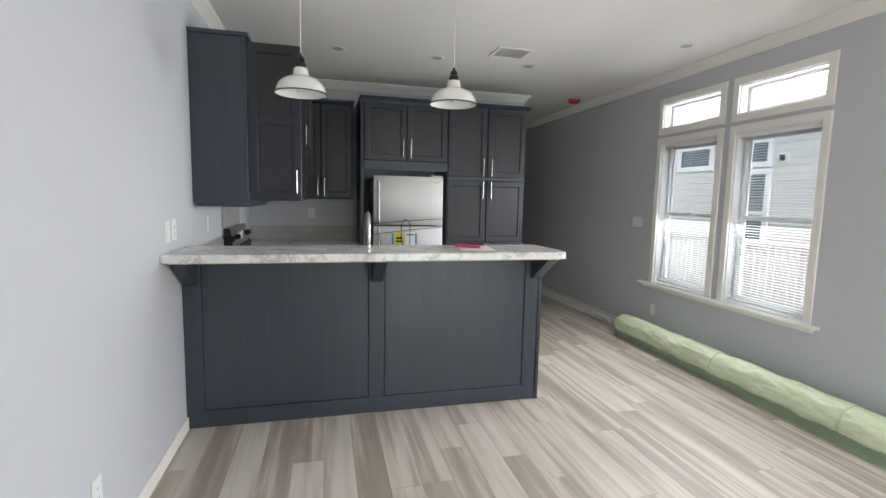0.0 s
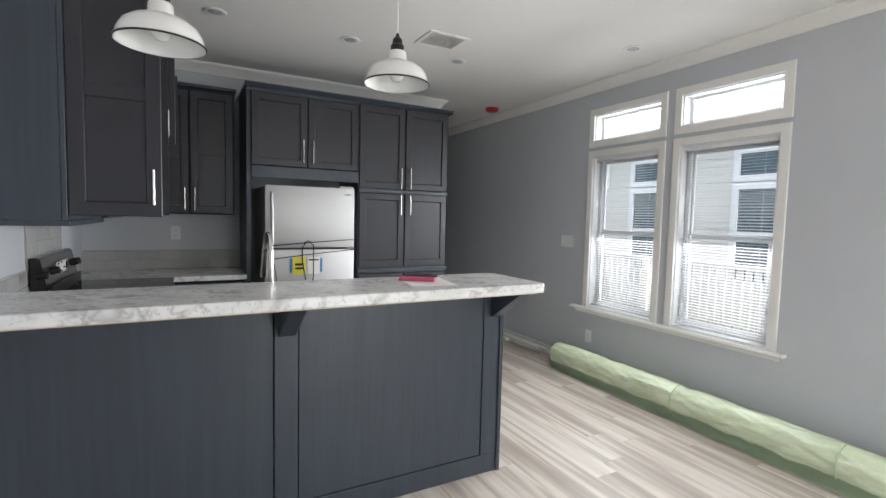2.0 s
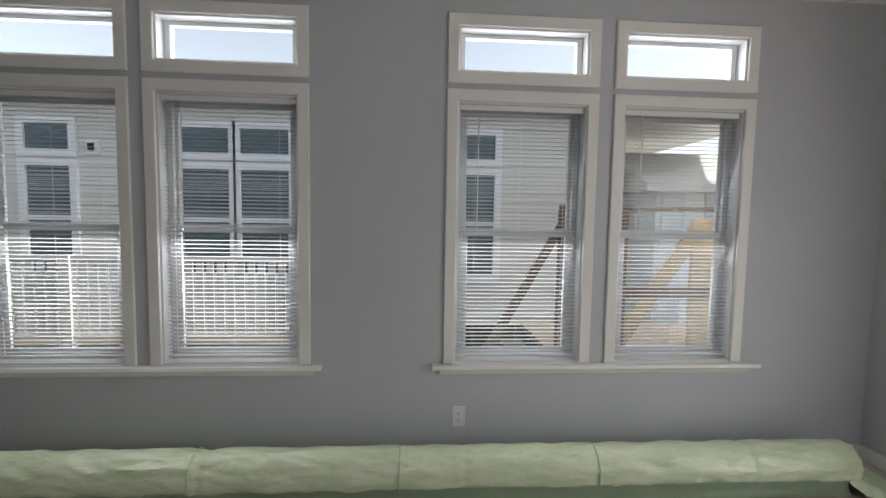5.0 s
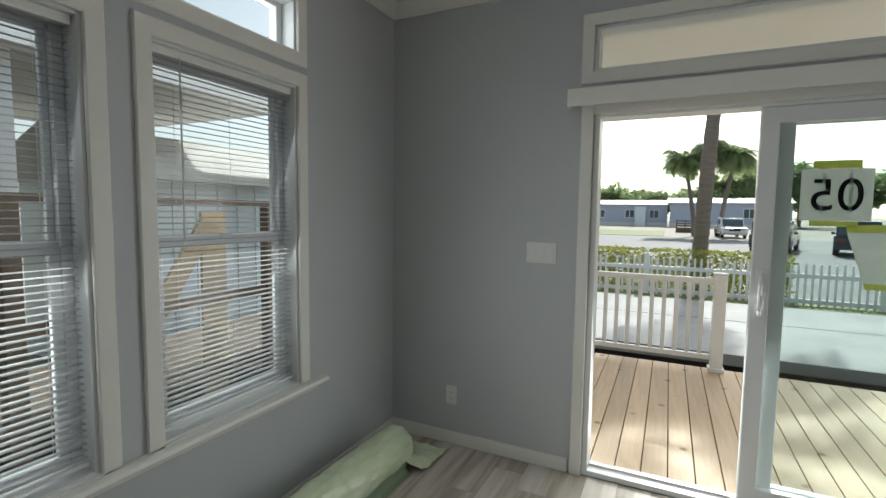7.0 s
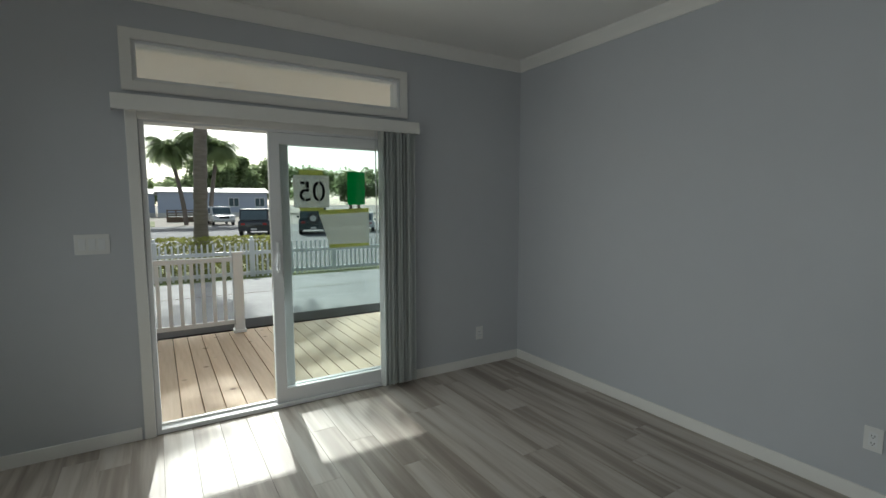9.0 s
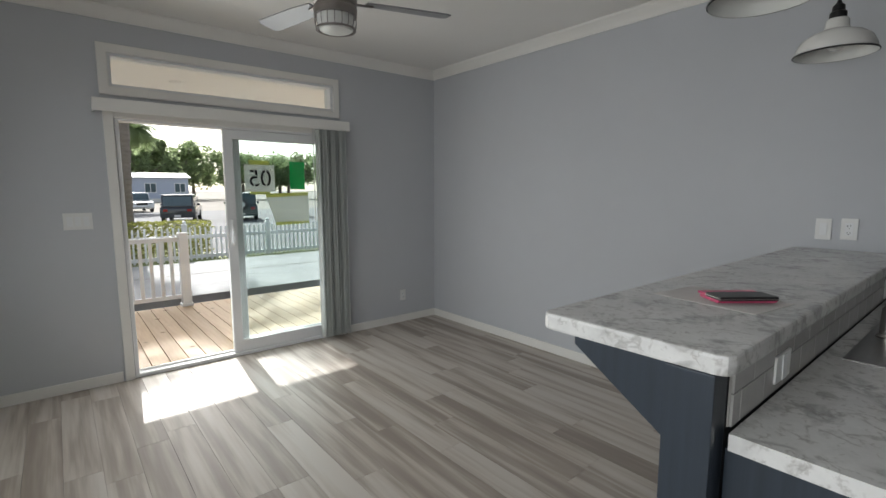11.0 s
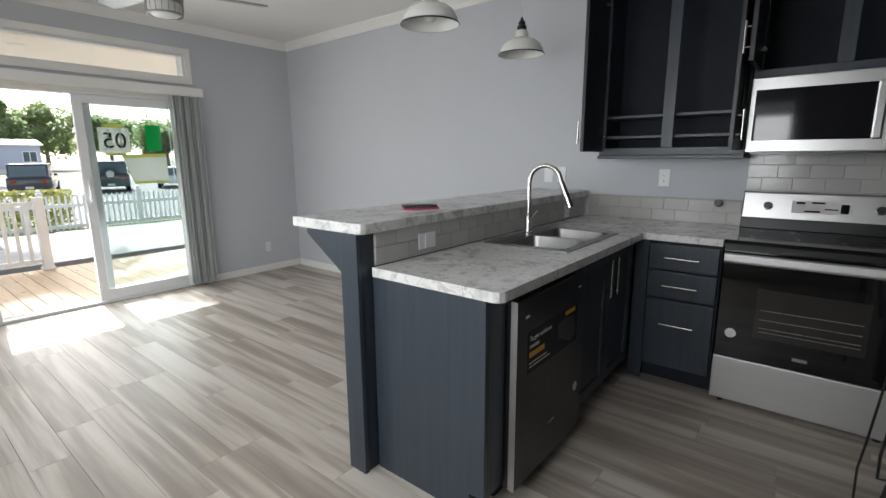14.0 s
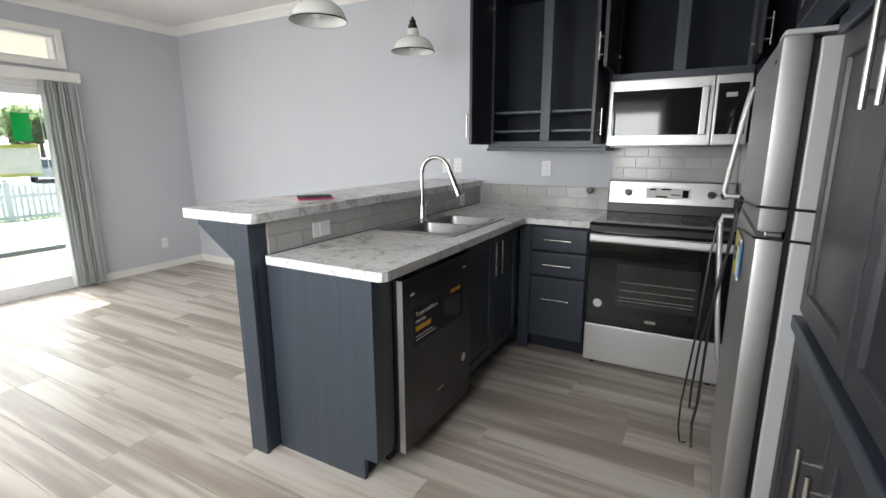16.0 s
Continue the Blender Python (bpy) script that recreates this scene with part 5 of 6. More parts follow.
rings = []
d = (B - A).normalized()
side = Vector((-d.y, d.x, 0))
for i in range(NS + 1):
    u = i / NS
    p = A.lerp(B, u)
    ends = min(1.0, (min(u, 1 - u) * 4.69 / 0.05)) ** 0.5
    rr = []
    for k in range(NR):
        t = 2 * math.pi * k / NR
        w = noise.noise(Vector((u * 26, math.cos(t) * 2.2, math.sin(t) * 2.2))) * 0.007 + noise.noise(Vector((u * 60 + 3 * t, math.cos(t) * 4, math.sin(t) * 4))) * 0.006 + (0.5 - abs(noise.noise(Vector((u * 34 - 2.2 * t, 2 * t, u * 9))))) * 0.010 - 0.003
        tie = 0.006 * max(0, 1 - abs((u * 4.69 - 1.35) / 0.03)) + 0.006 * max(0, 1 - abs((u * 4.69 - 2.62) / 0.03)) + 0.006 * max(0, 1 - abs((u * 4.69 - 4.1) / 0.03))
        r = (0.111 + w - tie) * (0.86 + 0.14 * ends)
        z = max(-0.118, r * math.sin(t))
        rr.append(bm.verts.new(p + side * (r * math.cos(t)) + Vector((0, 0, z))))
    rings.append(rr)
for a, b in zip(rings, rings[1:]):
    for k in range(NR):
        bm.faces.new((a[k], a[(k + 1) % NR], b[(k + 1) % NR], b[k]))
bm.faces.new(rings[0])
bm.faces.new(rings[-1])
bmesh.ops.recalc_face_normals(bm, faces=bm.faces[:])
part("wrapping", bm, M["film"], roll, "crinkled pale green plastic wrapping", True)
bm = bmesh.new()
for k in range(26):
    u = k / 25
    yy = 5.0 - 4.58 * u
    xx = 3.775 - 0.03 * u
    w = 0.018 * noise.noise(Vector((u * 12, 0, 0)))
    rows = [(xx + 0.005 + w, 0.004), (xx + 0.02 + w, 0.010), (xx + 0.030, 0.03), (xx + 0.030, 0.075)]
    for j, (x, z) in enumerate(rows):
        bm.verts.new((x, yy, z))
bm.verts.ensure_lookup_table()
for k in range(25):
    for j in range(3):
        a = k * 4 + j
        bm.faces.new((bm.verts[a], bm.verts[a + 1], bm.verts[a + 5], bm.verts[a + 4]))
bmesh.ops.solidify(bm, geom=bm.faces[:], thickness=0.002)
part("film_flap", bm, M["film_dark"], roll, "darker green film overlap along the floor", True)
bm = bmesh.new()
bmesh.ops.create_grid(bm, x_segments=14, y_segments=14, size=0.5)
for v in bm.verts:
    u, w = v.co.x, v.co.y
    v.co = Vector((3.86 + u * 0.36, 0.27 + w * 0.30, 0.02 + 0.10 * max(0, w + 0.35) * (1 - 1.6 * abs(u)) + 0.02 * noise.noise(Vector((u * 7, w * 7, 1.3)))))
    v.co.z = max(0.006, v.co.z)
bmesh.ops.solidify(bm, geom=bm.faces[:], thickness=0.002)
part("film_end", bm, M["film"], roll, "loose end of the film spread on the floor", True)
part("print", box(3.790, 3.797, 1.72, 2.08, 0.105, 0.145), M["black_ink"], roll, "black print on the film")
bpy.data.objects["print"].matrix_basis = Matrix.Identity(4)

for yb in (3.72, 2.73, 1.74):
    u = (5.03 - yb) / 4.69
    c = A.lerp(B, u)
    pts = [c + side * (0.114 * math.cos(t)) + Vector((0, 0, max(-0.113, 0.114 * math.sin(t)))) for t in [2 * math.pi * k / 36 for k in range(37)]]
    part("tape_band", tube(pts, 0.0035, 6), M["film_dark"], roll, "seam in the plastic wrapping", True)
tb = thing("trim_lengths", (4.06, 6.4, 0.0), "bundle of white trim lengths lying along the wall", "trim lengths")
for k, (x, z, y0, y1) in enumerate(((4.075, 0.0, 5.32, 7.45), (4.035, 0.0, 5.40, 7.55), (3.995, 0.0, 5.95, 7.2), (4.055, 0.031, 5.35, 7.3), (4.02, 0.031, 5.45, 7.5))):
    part("length", box(x - 0.018, x + 0.018, y0, y1, z + 0.0005, z + 0.030, 0.004), M["trim"], tb)

lf = thing("paper_leaflet", (1.74, 3.62, 1.101), "white paper leaflet lying on the bar top", "leaflet")
bm = prism([(1.672, 3.770), (1.628, 3.470), (1.842, 3.440), (1.885, 3.735)], 'z', 1.1015, 1.1025)
part("sheet", bm, M["paper"], lf)
ph = thing("phone", (1.76, 3.66, 1.103), "phone in a pink folding case on the leaflet", "phone")
pm = Matrix.Translation((1.755, 3.650, 1.103)) @ Matrix.Rotation(radians(-38), 4, 'Z')
for nm, q, mt in (("case_back", (-0.100, 0.078, -0.062, 0.030, 0.0, 0.011, 0.005), "pink"), ("case_flap", (-0.092, 0.080, -0.070, -0.022, 0.0112, 0.018, 0.003), "pink"), ("body", (-0.084, 0.084, -0.020, 0.054, 0.0112, 0.0240, 0.004), "black"), ("edge", (-0.085, 0.085, -0.021, 0.055, 0.0160, 0.0185, 0.001), "chrome")):
    bm = box(*q)
    bm.transform(pm)
    part(nm, bm, M[mt], ph)

# ---- outdoors ----
GZ = -0.6
bm = bmesh.new()
bmesh.ops.create_grid(bm, x_segments=8, y_segments=8, size=900)
bm.transform(Matrix.Translation((0, 0, GZ)))
solid("ground", bm, M["sand"], "pale sandy ground around the houses", "ground", kind="structure")
# strip of ground darker than the sand around it
solid("soil_strip", box(4.27, 7.65, -2.9, 14.0, GZ + 0.002, GZ + 0.03), M["soil"], "dark ground strip between the two houses", "soil", kind="structure")
solid("pavement", box(-9.0, 9.5, -7.32, -3.60, -0.285, -0.15, 0.01), M["concrete"], "raised pale concrete slab beside the deck", "pavement", kind="structure")
# set-back dark block, its colour stands for the shaded void under the slab
solid("slab_base", box(-8.9, 9.4, -7.3, -3.78, GZ + 0.001, -0.286), M["soil"], "dark block for the shaded void under the concrete slab", "soil", kind="structure")
# dark sheet on the ground, paints the shade between deck and slab
solid("soil_gap", box(-1.4, 5.3, -3.77, -0.14, GZ + 0.001, GZ + 0.02), M["soil"], "dark sheet for the shade in the gap beside the deck", "soil", kind="structure")
solid("pavement", box(-9.0, 9.5, -5.62, -5.60, -0.1495, -0.146), M["sand"], "joint across the concrete slab", "pavement", kind="structure")
solid("road", box(-60, 60, -46, -13.5, GZ + 0.001, GZ + 0.03), M["asphalt"], "pale parking area beyond the hedge", "parking area", kind="structure")
solid("grass", box(0.3, 14, -13.4, -7.33, GZ + 0.001, GZ + 0.36), M["grass"], "strip of dry grass behind the fence", "grass", kind="stuff")
solid("grass", box(-60, 0.29, -8.9, -7.33, GZ + 0.001, GZ + 0.36), M["grass"], "narrow verge of grass under the fence", "grass", kind="stuff")
solid("road", box(-60, 0.29, -13.49, -8.91, GZ + 0.001, GZ + 0.03), M["asphalt"], "pale drive beside the fence", "road", kind="structure")
solid("grass", box(3, 60, -62, -46.2, GZ + 0.001, GZ + 0.05), M["grass"], "far strip of dry lawn", "grass", kind="stuff")

deck = thing("deck", (2.0, -1.3, -0.07), "new pine board deck outside the patio door", "deck", kind="structure")
part("joist_frame", box(-1.2, 5.2, -2.50, -0.14, -0.30, -0.075), M["timber"], deck)
bm = box(-0.0675, 0.0675, -2.54, -0.132, -0.0355, 0.0, 0.004)
me = mesh_of("board", bm, M["deck"])
for k in range(45):
    piece("board", me, (-1.1 + k * 0.1405, 0, -0.036), deck)

# porch roof
pr = thing("porch_roof", (2.0, -1.2, 2.4), "cream porch roof with a boxed soffit", "porch roof", kind="structure")
part("soffit", box(-1.6, 5.4, -2.62, -0.131, 2.50, 2.56), M["soffit"], pr)
part("fascia", box(-1.6, 5.4, -2.66, -2.6205, 2.44, 2.66, 0.004), M["trim"], pr)
part("roof_deck", box(-1.6, 5.4, -2.66, -0.131, 2.6605, 2.72), M["roof"], pr)
part("soffit_light", lathe([(0.0, -0.012), (0.06, -0.010), (0.075, 0.0)], (2.25, -1.3, 2.4995), 24), M["white"], pr, "", True)

rl = thing("deck_railing", (3.2, -2.47, -0.036), "white vinyl deck railing with square balusters", "railing")
part("post", box(2.030, 2.135, -2.53, -2.425, -0.0355, 0.875, 0.006), M["vinyl"], rl)
part("post_cap", box(2.022, 2.143, -2.538, -2.417, 0.8755, 0.898, 0.008), M["vinyl"], rl)
part("post_skirt", box(2.015, 2.150, -2.545, -2.410, -0.0355, 0.0, 0.006), M["vinyl"], rl)
part("top_rail", box(2.1355, 5.15, -2.505, -2.452, 0.79, 0.845, 0.006), M["vinyl"], rl)
part("bottom_rail", box(2.1355, 5.15, -2.500, -2.457, 0.065, 0.115, 0.006), M["vinyl"], rl)
me = mesh_of("baluster", box(-0.019, 0.019, -0.019, 0.019, 0.1155, 0.7895, 0.003), M["vinyl"])
for k in range(27):
    piece("baluster", me, (2.225 + k * 0.1085, -2.4785, 0), rl)

pf = thing("picket_fence", (0, -8.3, GZ), "white vinyl picket fence along the slab", "fence")
part("rail", box(-9, 9, -8.32, -8.27, 0.28, 0.36, 0.004), M["vinyl"], pf)
part("rail", box(-9, 9, -8.32, -8.27, -0.20, -0.12, 0.004), M["vinyl"], pf)
bm = prism([(-0.02, -0.28), (0.02, -0.28), (0.02, 0.53), (0.0, 0.56), (-0.02, 0.53)], 'y', -8.269, -8.252)
me = mesh_of("picket", bm, M["vinyl"])
k = 0
x = -8.9
while x < 8.9:
    if abs(((x - 0.98 + 50) % 1.95) - 0.0) > 0.09:
        piece("picket", me, (x, 0, 0), pf)
    x += 0.115
bm = box(-0.055, 0.055, -8.35, -8.25, GZ, 0.60, 0.006)
lathe([(0.0, 0.09), (0.03, 0.08), (0.045, 0.05), (0.03, 0.02), (0.07, 0.0), (0.07, -0.02)], (0, -8.30, 0.62), 16, bm)
me = mesh_of("post", bm, M["vinyl"])
for k in range(-5, 5):
    piece("post", me, (0.98 + 1.95 * k, 0, 0), pf)


def leaf_cloud(count, place, size, seed, droop=0.0):
    """Many small folded leaves at the places that place() gives."""
    rnd = random.Random(seed)
    verts, faces = [], []
    for _ in range(count):
        p = place(rnd)
        s = size * rnd.uniform(0.6, 1.4)
        a, t = rnd.uniform(0, 6.283), rnd.uniform(-0.9, 0.9)
        u = Vector((math.cos(a), math.sin(a), t - droop)).normalized() * s
        v = u.cross(Vector((rnd.uniform(-1, 1), rnd.uniform(-1, 1), rnd.uniform(0.2, 1)))).normalized() * s * 0.42
        n = len(verts)
        verts += [p - u, p + v, p + u, p - v]
        faces += [(n, n + 1, n + 2), (n, n + 2, n + 3)]
    me = bpy.data.meshes.new("leaves")
    me.from_pydata([tuple(v) for v in verts], [], faces)
    bm = bmesh.new()
    bm.from_mesh(me)
    bpy.data.meshes.remove(me)
    return bm


hd = thing("hedge", (0, -9.3, GZ + 0.25), "clipped green and yellow hedge behind the fence", "hedge", kind="stuff")
part("leaves", leaf_cloud(14000, lambda r: Vector((r.uniform(0.2, 9), -9.35 + r.gauss(0, 0.28), min(0.62, max(-0.35, r.gauss(0.2, 0.35) + 0.08 * math.sin(r.random() * 40))))), 0.055, 3), M["hedge_leaf"], hd)
bm = bmesh.new()
for k in range(42):
    rod((0.25 + k * 0.21, -9.35 + 0.12 * math.sin(k * 2.3), GZ + 0.2), (0.25 + k * 0.21 + 0.1 * math.sin(k), -9.35, 0.35), 0.014, 0.006, 5, bm)
part("stems", bm, M["bark"], hd)


def palm(x, y, z, height, r, crown_r, fronds, seed, lean=(0, 0), scale=1.0):
    """A palm: a ringed tapering trunk and a crown of drooping feathered fronds."""
    rnd = random.Random(seed)
    t = thing("palm_tree", (x, y, z), "palm tree with a ringed grey trunk and drooping fronds", "palm tree", "palm trees")
    n = 26
    pts = [Vector((x + lean[0] * (i / n) ** 1.5, y + lean[1] * (i / n) ** 1.5, z + height * i / n)) for i in range(n + 1)]
    bm = bmesh.new()
    for i in range(n):
        rr = r * (1.12 - 0.28 * i / n) * (1.04 if i % 2 else 0.97)
        rod(pts[i], pts[i + 1], rr, rr * 0.98, 12, bm, False)
    part("trunk", bm, M["bark"], t, "", True)
    top = pts[-1]
    verts, faces = [], []
    for f in range(fronds):
        a, el = rnd.uniform(0, 6.283), rnd.uniform(-0.35, 1.1)
        L = crown_r * rnd.uniform(0.8, 1.1)
        prev = top.copy()
        d = Vector((math.cos(a) * math.cos(el), math.sin(a) * math.cos(el), math.sin(el)))
        for s in range(14):
            d = (d + Vector((0, 0, -0.09 - 0.012 * s))).normalized()
            nxt = prev + d * (L / 14)
            wdt = crown_r * 0.20 * math.sin(math.pi * min(1, (s + 1.5) / 15)) ** 0.7
            sd = d.cross(Vector((0, 0, 1))).normalized()
            for sgn in (-1, 1):
                for h in (0.2, 0.7):
                    b = prev.lerp(nxt, h)
                    e = b + sd * sgn * wdt + d * wdt * 0.5 + Vector((0, 0, -wdt * rnd.uniform(0.3, 0.7)))
                    m = len(verts)
                    q = d * crown_r * 0.016
                    verts += [b - q, b + q, e]
                    faces.append((m, m + 1, m + 2))
            prev = nxt
    me = bpy.data.meshes.new("fronds")
    me.from_pydata([tuple(v) for v in verts], [], faces)
    bm = bmesh.new()
    bm.from_mesh(me)
    bpy.data.meshes.remove(me)
    part("crown", bm, M["leaf"], t, "drooping green fronds")
    return t


palm(1.73, -12.6, GZ, 8.2, 0.185, 2.6, 34, 11, (-0.35, 0.2))
palm(0.3, -50.0, GZ, 7.4, 0.20, 2.7, 105, 12, (1.2, 0.4))
palm(-0.9, -50.5, GZ, 8.4, 0.20, 2.7, 105, 13, (0.2, 0.2))
palm(-1.9, -50.2, GZ, 7.7, 0.20, 2.7, 105, 14, (-1.0, 0.2))


def tree(x, y, height, spread, seed):
    """A broad-leaved tree: tapered trunk, limbs and clumps of leaves with gaps."""
    rnd = random.Random(seed)
    t = thing("tree", (x, y, GZ), "broad leafy green tree", "tree", "trees")
    bm = rod((x, y, GZ), (x, y, GZ + height * 0.45), spread * 0.06, spread * 0.04, 8)
    clumps = []
    for k in range(15):
        a = rnd.uniform(0, 6.283)
        q = Vector((x + math.cos(a) * spread * rnd.uniform(0.1, 0.85), y + math.sin(a) * spread * 0.6 * rnd.uniform(0.1, 0.85), GZ + height * rnd.uniform(0.38, 0.9)))
        rod((x, y, GZ + height * 0.35), q, spread * 0.025, spread * 0.008, 5, bm)
        clumps.append((q, spread * rnd.uniform(0.18, 0.34)))
    part("trunk", bm, M["bark"], t)

    def place(r):
        q, s = r.choice(clumps)
        v = Vector((r.gauss(0, 1), r.gauss(0, 1), r.gauss(0, 0.75)))
        return q + v.normalized() * s * r.uniform(0.5, 1.05)
    part("crown", leaf_cloud(4200, place, spread * 0.06, seed + 1), M["leaf"], t, "uneven green crown")


random.seed(9)
for k, (x, y, h, s) in enumerate(((-9, -98, 11, 6.5), (-17, -104, 12, 7.5), (-25, -100, 10, 6), (-3, -108, 9, 6), (6, -112, 8, 6), (14, -110, 8.5, 6.5), (24, -112, 8, 6.5), (35, -110, 8, 7),
                                   (-34, -96, 9, 6.5), (-43, -92, 10, 6.5), (-55, -90, 11, 7.5), (46, -108, 9, 7), (58, -106, 9, 7), (-66, -80, 12, 8), (-13, -112, 10, 7), (-21, -114, 10, 7), (1, -118, 8, 7), (10, -120, 8, 7), (19, -119, 8, 7), (29, -119, 8, 7), (-30, -108, 10, 7), (-39, -104, 10, 7), (-49, -100, 10, 7))):
    tree(x, y, h, s, 40 + k)


def mobile_home(x0, x1, y0, y1, wall, label, h=3.1, base=0.35):
    """A long low mobile home with lapped siding, windows and a shallow gable roof."""
    t = thing("mobile_home", ((x0 + x1) / 2, (y0 + y1) / 2, GZ), label, "mobile home", "mobile homes")
    part("wall", box(x0, x1, y0, y1, GZ, GZ + h), wall, t)
    part("skirting", box(x0 - 0.01, x1 + 0.01, y1 + 0.0, y1 + 0.03, GZ, GZ + base + 0.3), M["siding"], t)
    ym = (y0 + y1) / 2
    part("roof", prism([(y0 - 0.4, GZ + h), (y1 + 0.4, GZ + h), (y1 + 0.4, GZ + h + 0.12), (ym, GZ + h + 1.0), (y0 - 0.4, GZ + h + 0.12)], 'x', x0 - 0.4, x1 + 0.4), M["roof"], t)
    return t


def far_window(t, x, z, w, h, y):
    part("window", ring('y', y, y + 0.05, (x - w / 2 - 0.1, x + w / 2 + 0.1, z - 0.1, z + h + 0.1), (x - w / 2, x + w / 2, z, z + h), 0), M["vinyl"], t)
    part("pane", box(x - w / 2, x + w / 2, y, y + 0.03, z, z + h), M["pane_dark"], t)
    part("mullion", box(x - 0.05, x + 0.05, y + 0.0305, y + 0.045, z, z + h), M["vinyl"], t)


h1 = mobile_home(-14.5, 2.5, -93, -86, M["siding_blue"], "long blue-grey mobile home with a pale roof", 4.0)
for x in (-8.9, -13.2):
    far_window(h1, x, GZ + 1.7, 1.5, 1.4, -86)
h2 = mobile_home(2.9, 30, -96, -88, M["siding_blue"], "blue-grey mobile home with a small front porch", 3.7)
for x in (5.0, 9, 14, 20, 26):
    far_window(h2, x, GZ + 1.5, 1.4, 1.3, -88)
part("porch", box(6.3, 8.0, -87.9, -85.5, GZ, GZ + 3.4), M["siding_pale"], h2)
sk2 = thing("wood_ramp", (0.4, -60, GZ), "low brown timber ramp with a railing", "ramp")
part("deck", box(-1.2, 1.8, -61, -59, GZ, GZ + 0.6), M["timber"], sk2)
for z in (0.75, 1.0, 1.3):
    part("rail", box(-1.2, 1.8, -59.1, -59.0, GZ + z, GZ + z + 0.12), M["timber"], sk2)
for x in (-1.15, -0.15, 0.85, 1.75):
    part("post", box(x - 0.06, x + 0.06, -59.12, -58.98, GZ, GZ + 1.45), M["timber"], sk2)


def car(name, x, y, turn, w, l, h, mat, label, boxy=0.0, spare=False, pickup=False, front=True):
    """A parked car: lower body, glazed cabin, wheels, lamps and bumpers. Local x is across, y along; the end towards +y faces the house."""
    t = thing(name, (x, y, GZ + 0.03), label, "car", "parked cars")
    m = Matrix.Translation((x, y, GZ + 0.03)) @ Matrix.Rotation(turn, 4, 'Z')

    def put(nm, bm, mt, parent, lab="", smooth=False):
        bm.transform(m)
        return part(nm, bm, mt, parent, lab, smooth)
    hw, hl = w / 2, l / 2
    body = put("body", prism([(-hl, 0.35), (hl - 0.1, 0.35), (hl, 0.50), (hl - 0.02, h * 0.50), (hl - (1.0 if front else 0.12), h * 0.57), (-hl + 0.12, h * 0.57), (-hl, 0.50)], 'x', -hw, hw, 0.05), mat, t, "", True)
    if front:
        cab = [(-hl + (1.9 if pickup else 0.2), h * 0.56), (hl - 1.15, h * 0.56), (hl - 1.75, h - 0.03), (-hl + (2.0 if pickup else 0.5), h)]
    else:
        cab = [(-hl + 1.25, h * 0.56), (hl - 0.10, h * 0.56), (hl - 0.28 + boxy, h - 0.03), (-hl + 1.75, h)]
    put("cabin", prism(cab, 'x', -hw + 0.08, hw - 0.08, 0.05), mat, t, "", True)
    ye0, ye1 = (hl - 1.13, hl - 1.66) if front else (hl - 0.085, hl - 0.20 + boxy)
    put("windscreen", prism([(ye0 + 0.012, h * 0.60), (ye1 + 0.012, h * 0.92), (ye1 - 0.01, h * 0.92), (ye0 - 0.01, h * 0.60)], 'x', -hw + 0.18, hw - 0.18), M["pane_dark"], t)
    for s in (-1, 1):
        put("side_window", box(s * (hw - 0.085), s * (hw - 0.075), -hl * 0.4, hl * 0.15, h * 0.62, h * 0.90), M["pane_dark"], t)
        for yy in (-hl + 0.8, hl - 0.8):
            wl = put("wheel", rod((s * (hw - 0.20), yy, 0.33), (s * (hw + 0.01), yy, 0.33), 0.34, n=20), M["black"], t, "", True)
            put("rim", rod((s * (hw + 0.011), yy, 0.33), (s * (hw + 0.02), yy, 0.33), 0.20, n=16), M["chrome"], wl)
        put("headlight" if front else "tail_light", box(s * (hw - 0.30) - 0.12, s * (hw - 0.30) + 0.12, hl - 0.02, hl + 0.015, h * 0.40, h * 0.48, 0.01), M["banner"] if front else M["lamp_red"], t)
        put("mirror", box(s * hw + (0 if s > 0 else -0.16), s * hw + (0.16 if s > 0 else 0), hl - 1.6, hl - 1.5, h * 0.58, h * 0.66, 0.01), mat, t)
    put("bumper", box(-hw + 0.03, hw - 0.03, hl - 0.02, hl + 0.07, 0.32, 0.52, 0.02), M["chrome"] if front else mat, t)
    if front:
        put("grille", box(-0.45, 0.45, hl - 0.01, hl + 0.02, h * 0.36, h * 0.49, 0.01), M["black"], t)
    else:
        put("plate", box(-0.18, 0.18, hl + 0.071, hl + 0.08, 0.38, 0.50), M["paper"], t)
    if spare:
        sp = put("spare_wheel", rod((0, hl + 0.0, h * 0.58), (0, hl + 0.2, h * 0.58), 0.37, n=24), M["black"], t, "", True)
        put("rim", rod((0, hl + 0.201, h * 0.58), (0, hl + 0.215, h * 0.58), 0.23, n=5), M["steel"], sp)


car("pickup_truck", -2.6, -48.5, 0.05, 1.95, 5.2, 1.82, M["car_white"], "white pickup truck facing the fence", pickup=True)
car("suv", -3.1, -30.5, -0.30, 1.9, 4.6, 1.75, M["car_dark"], "dark suv parked with its tail to the fence", front=False)
car("off_roader", -6.7, -30.0, -0.28, 1.9, 4.2, 1.85, M["car_teal"], "dark boxy off-roader with a spare wheel", 0.10, True, front=False)
car("sedan", -10.8, -31.0, -0.4, 1.8, 4.5, 1.42, M["car_white"], "white sedan in the parking row", front=False)
car("sedan", -14.5, -31.5, -0.45, 1.8, 4.5, 1.42, M["car_silver"], "silver sedan in the parking row", front=False)

# ---- neighbouring house ----
NX = 7.6
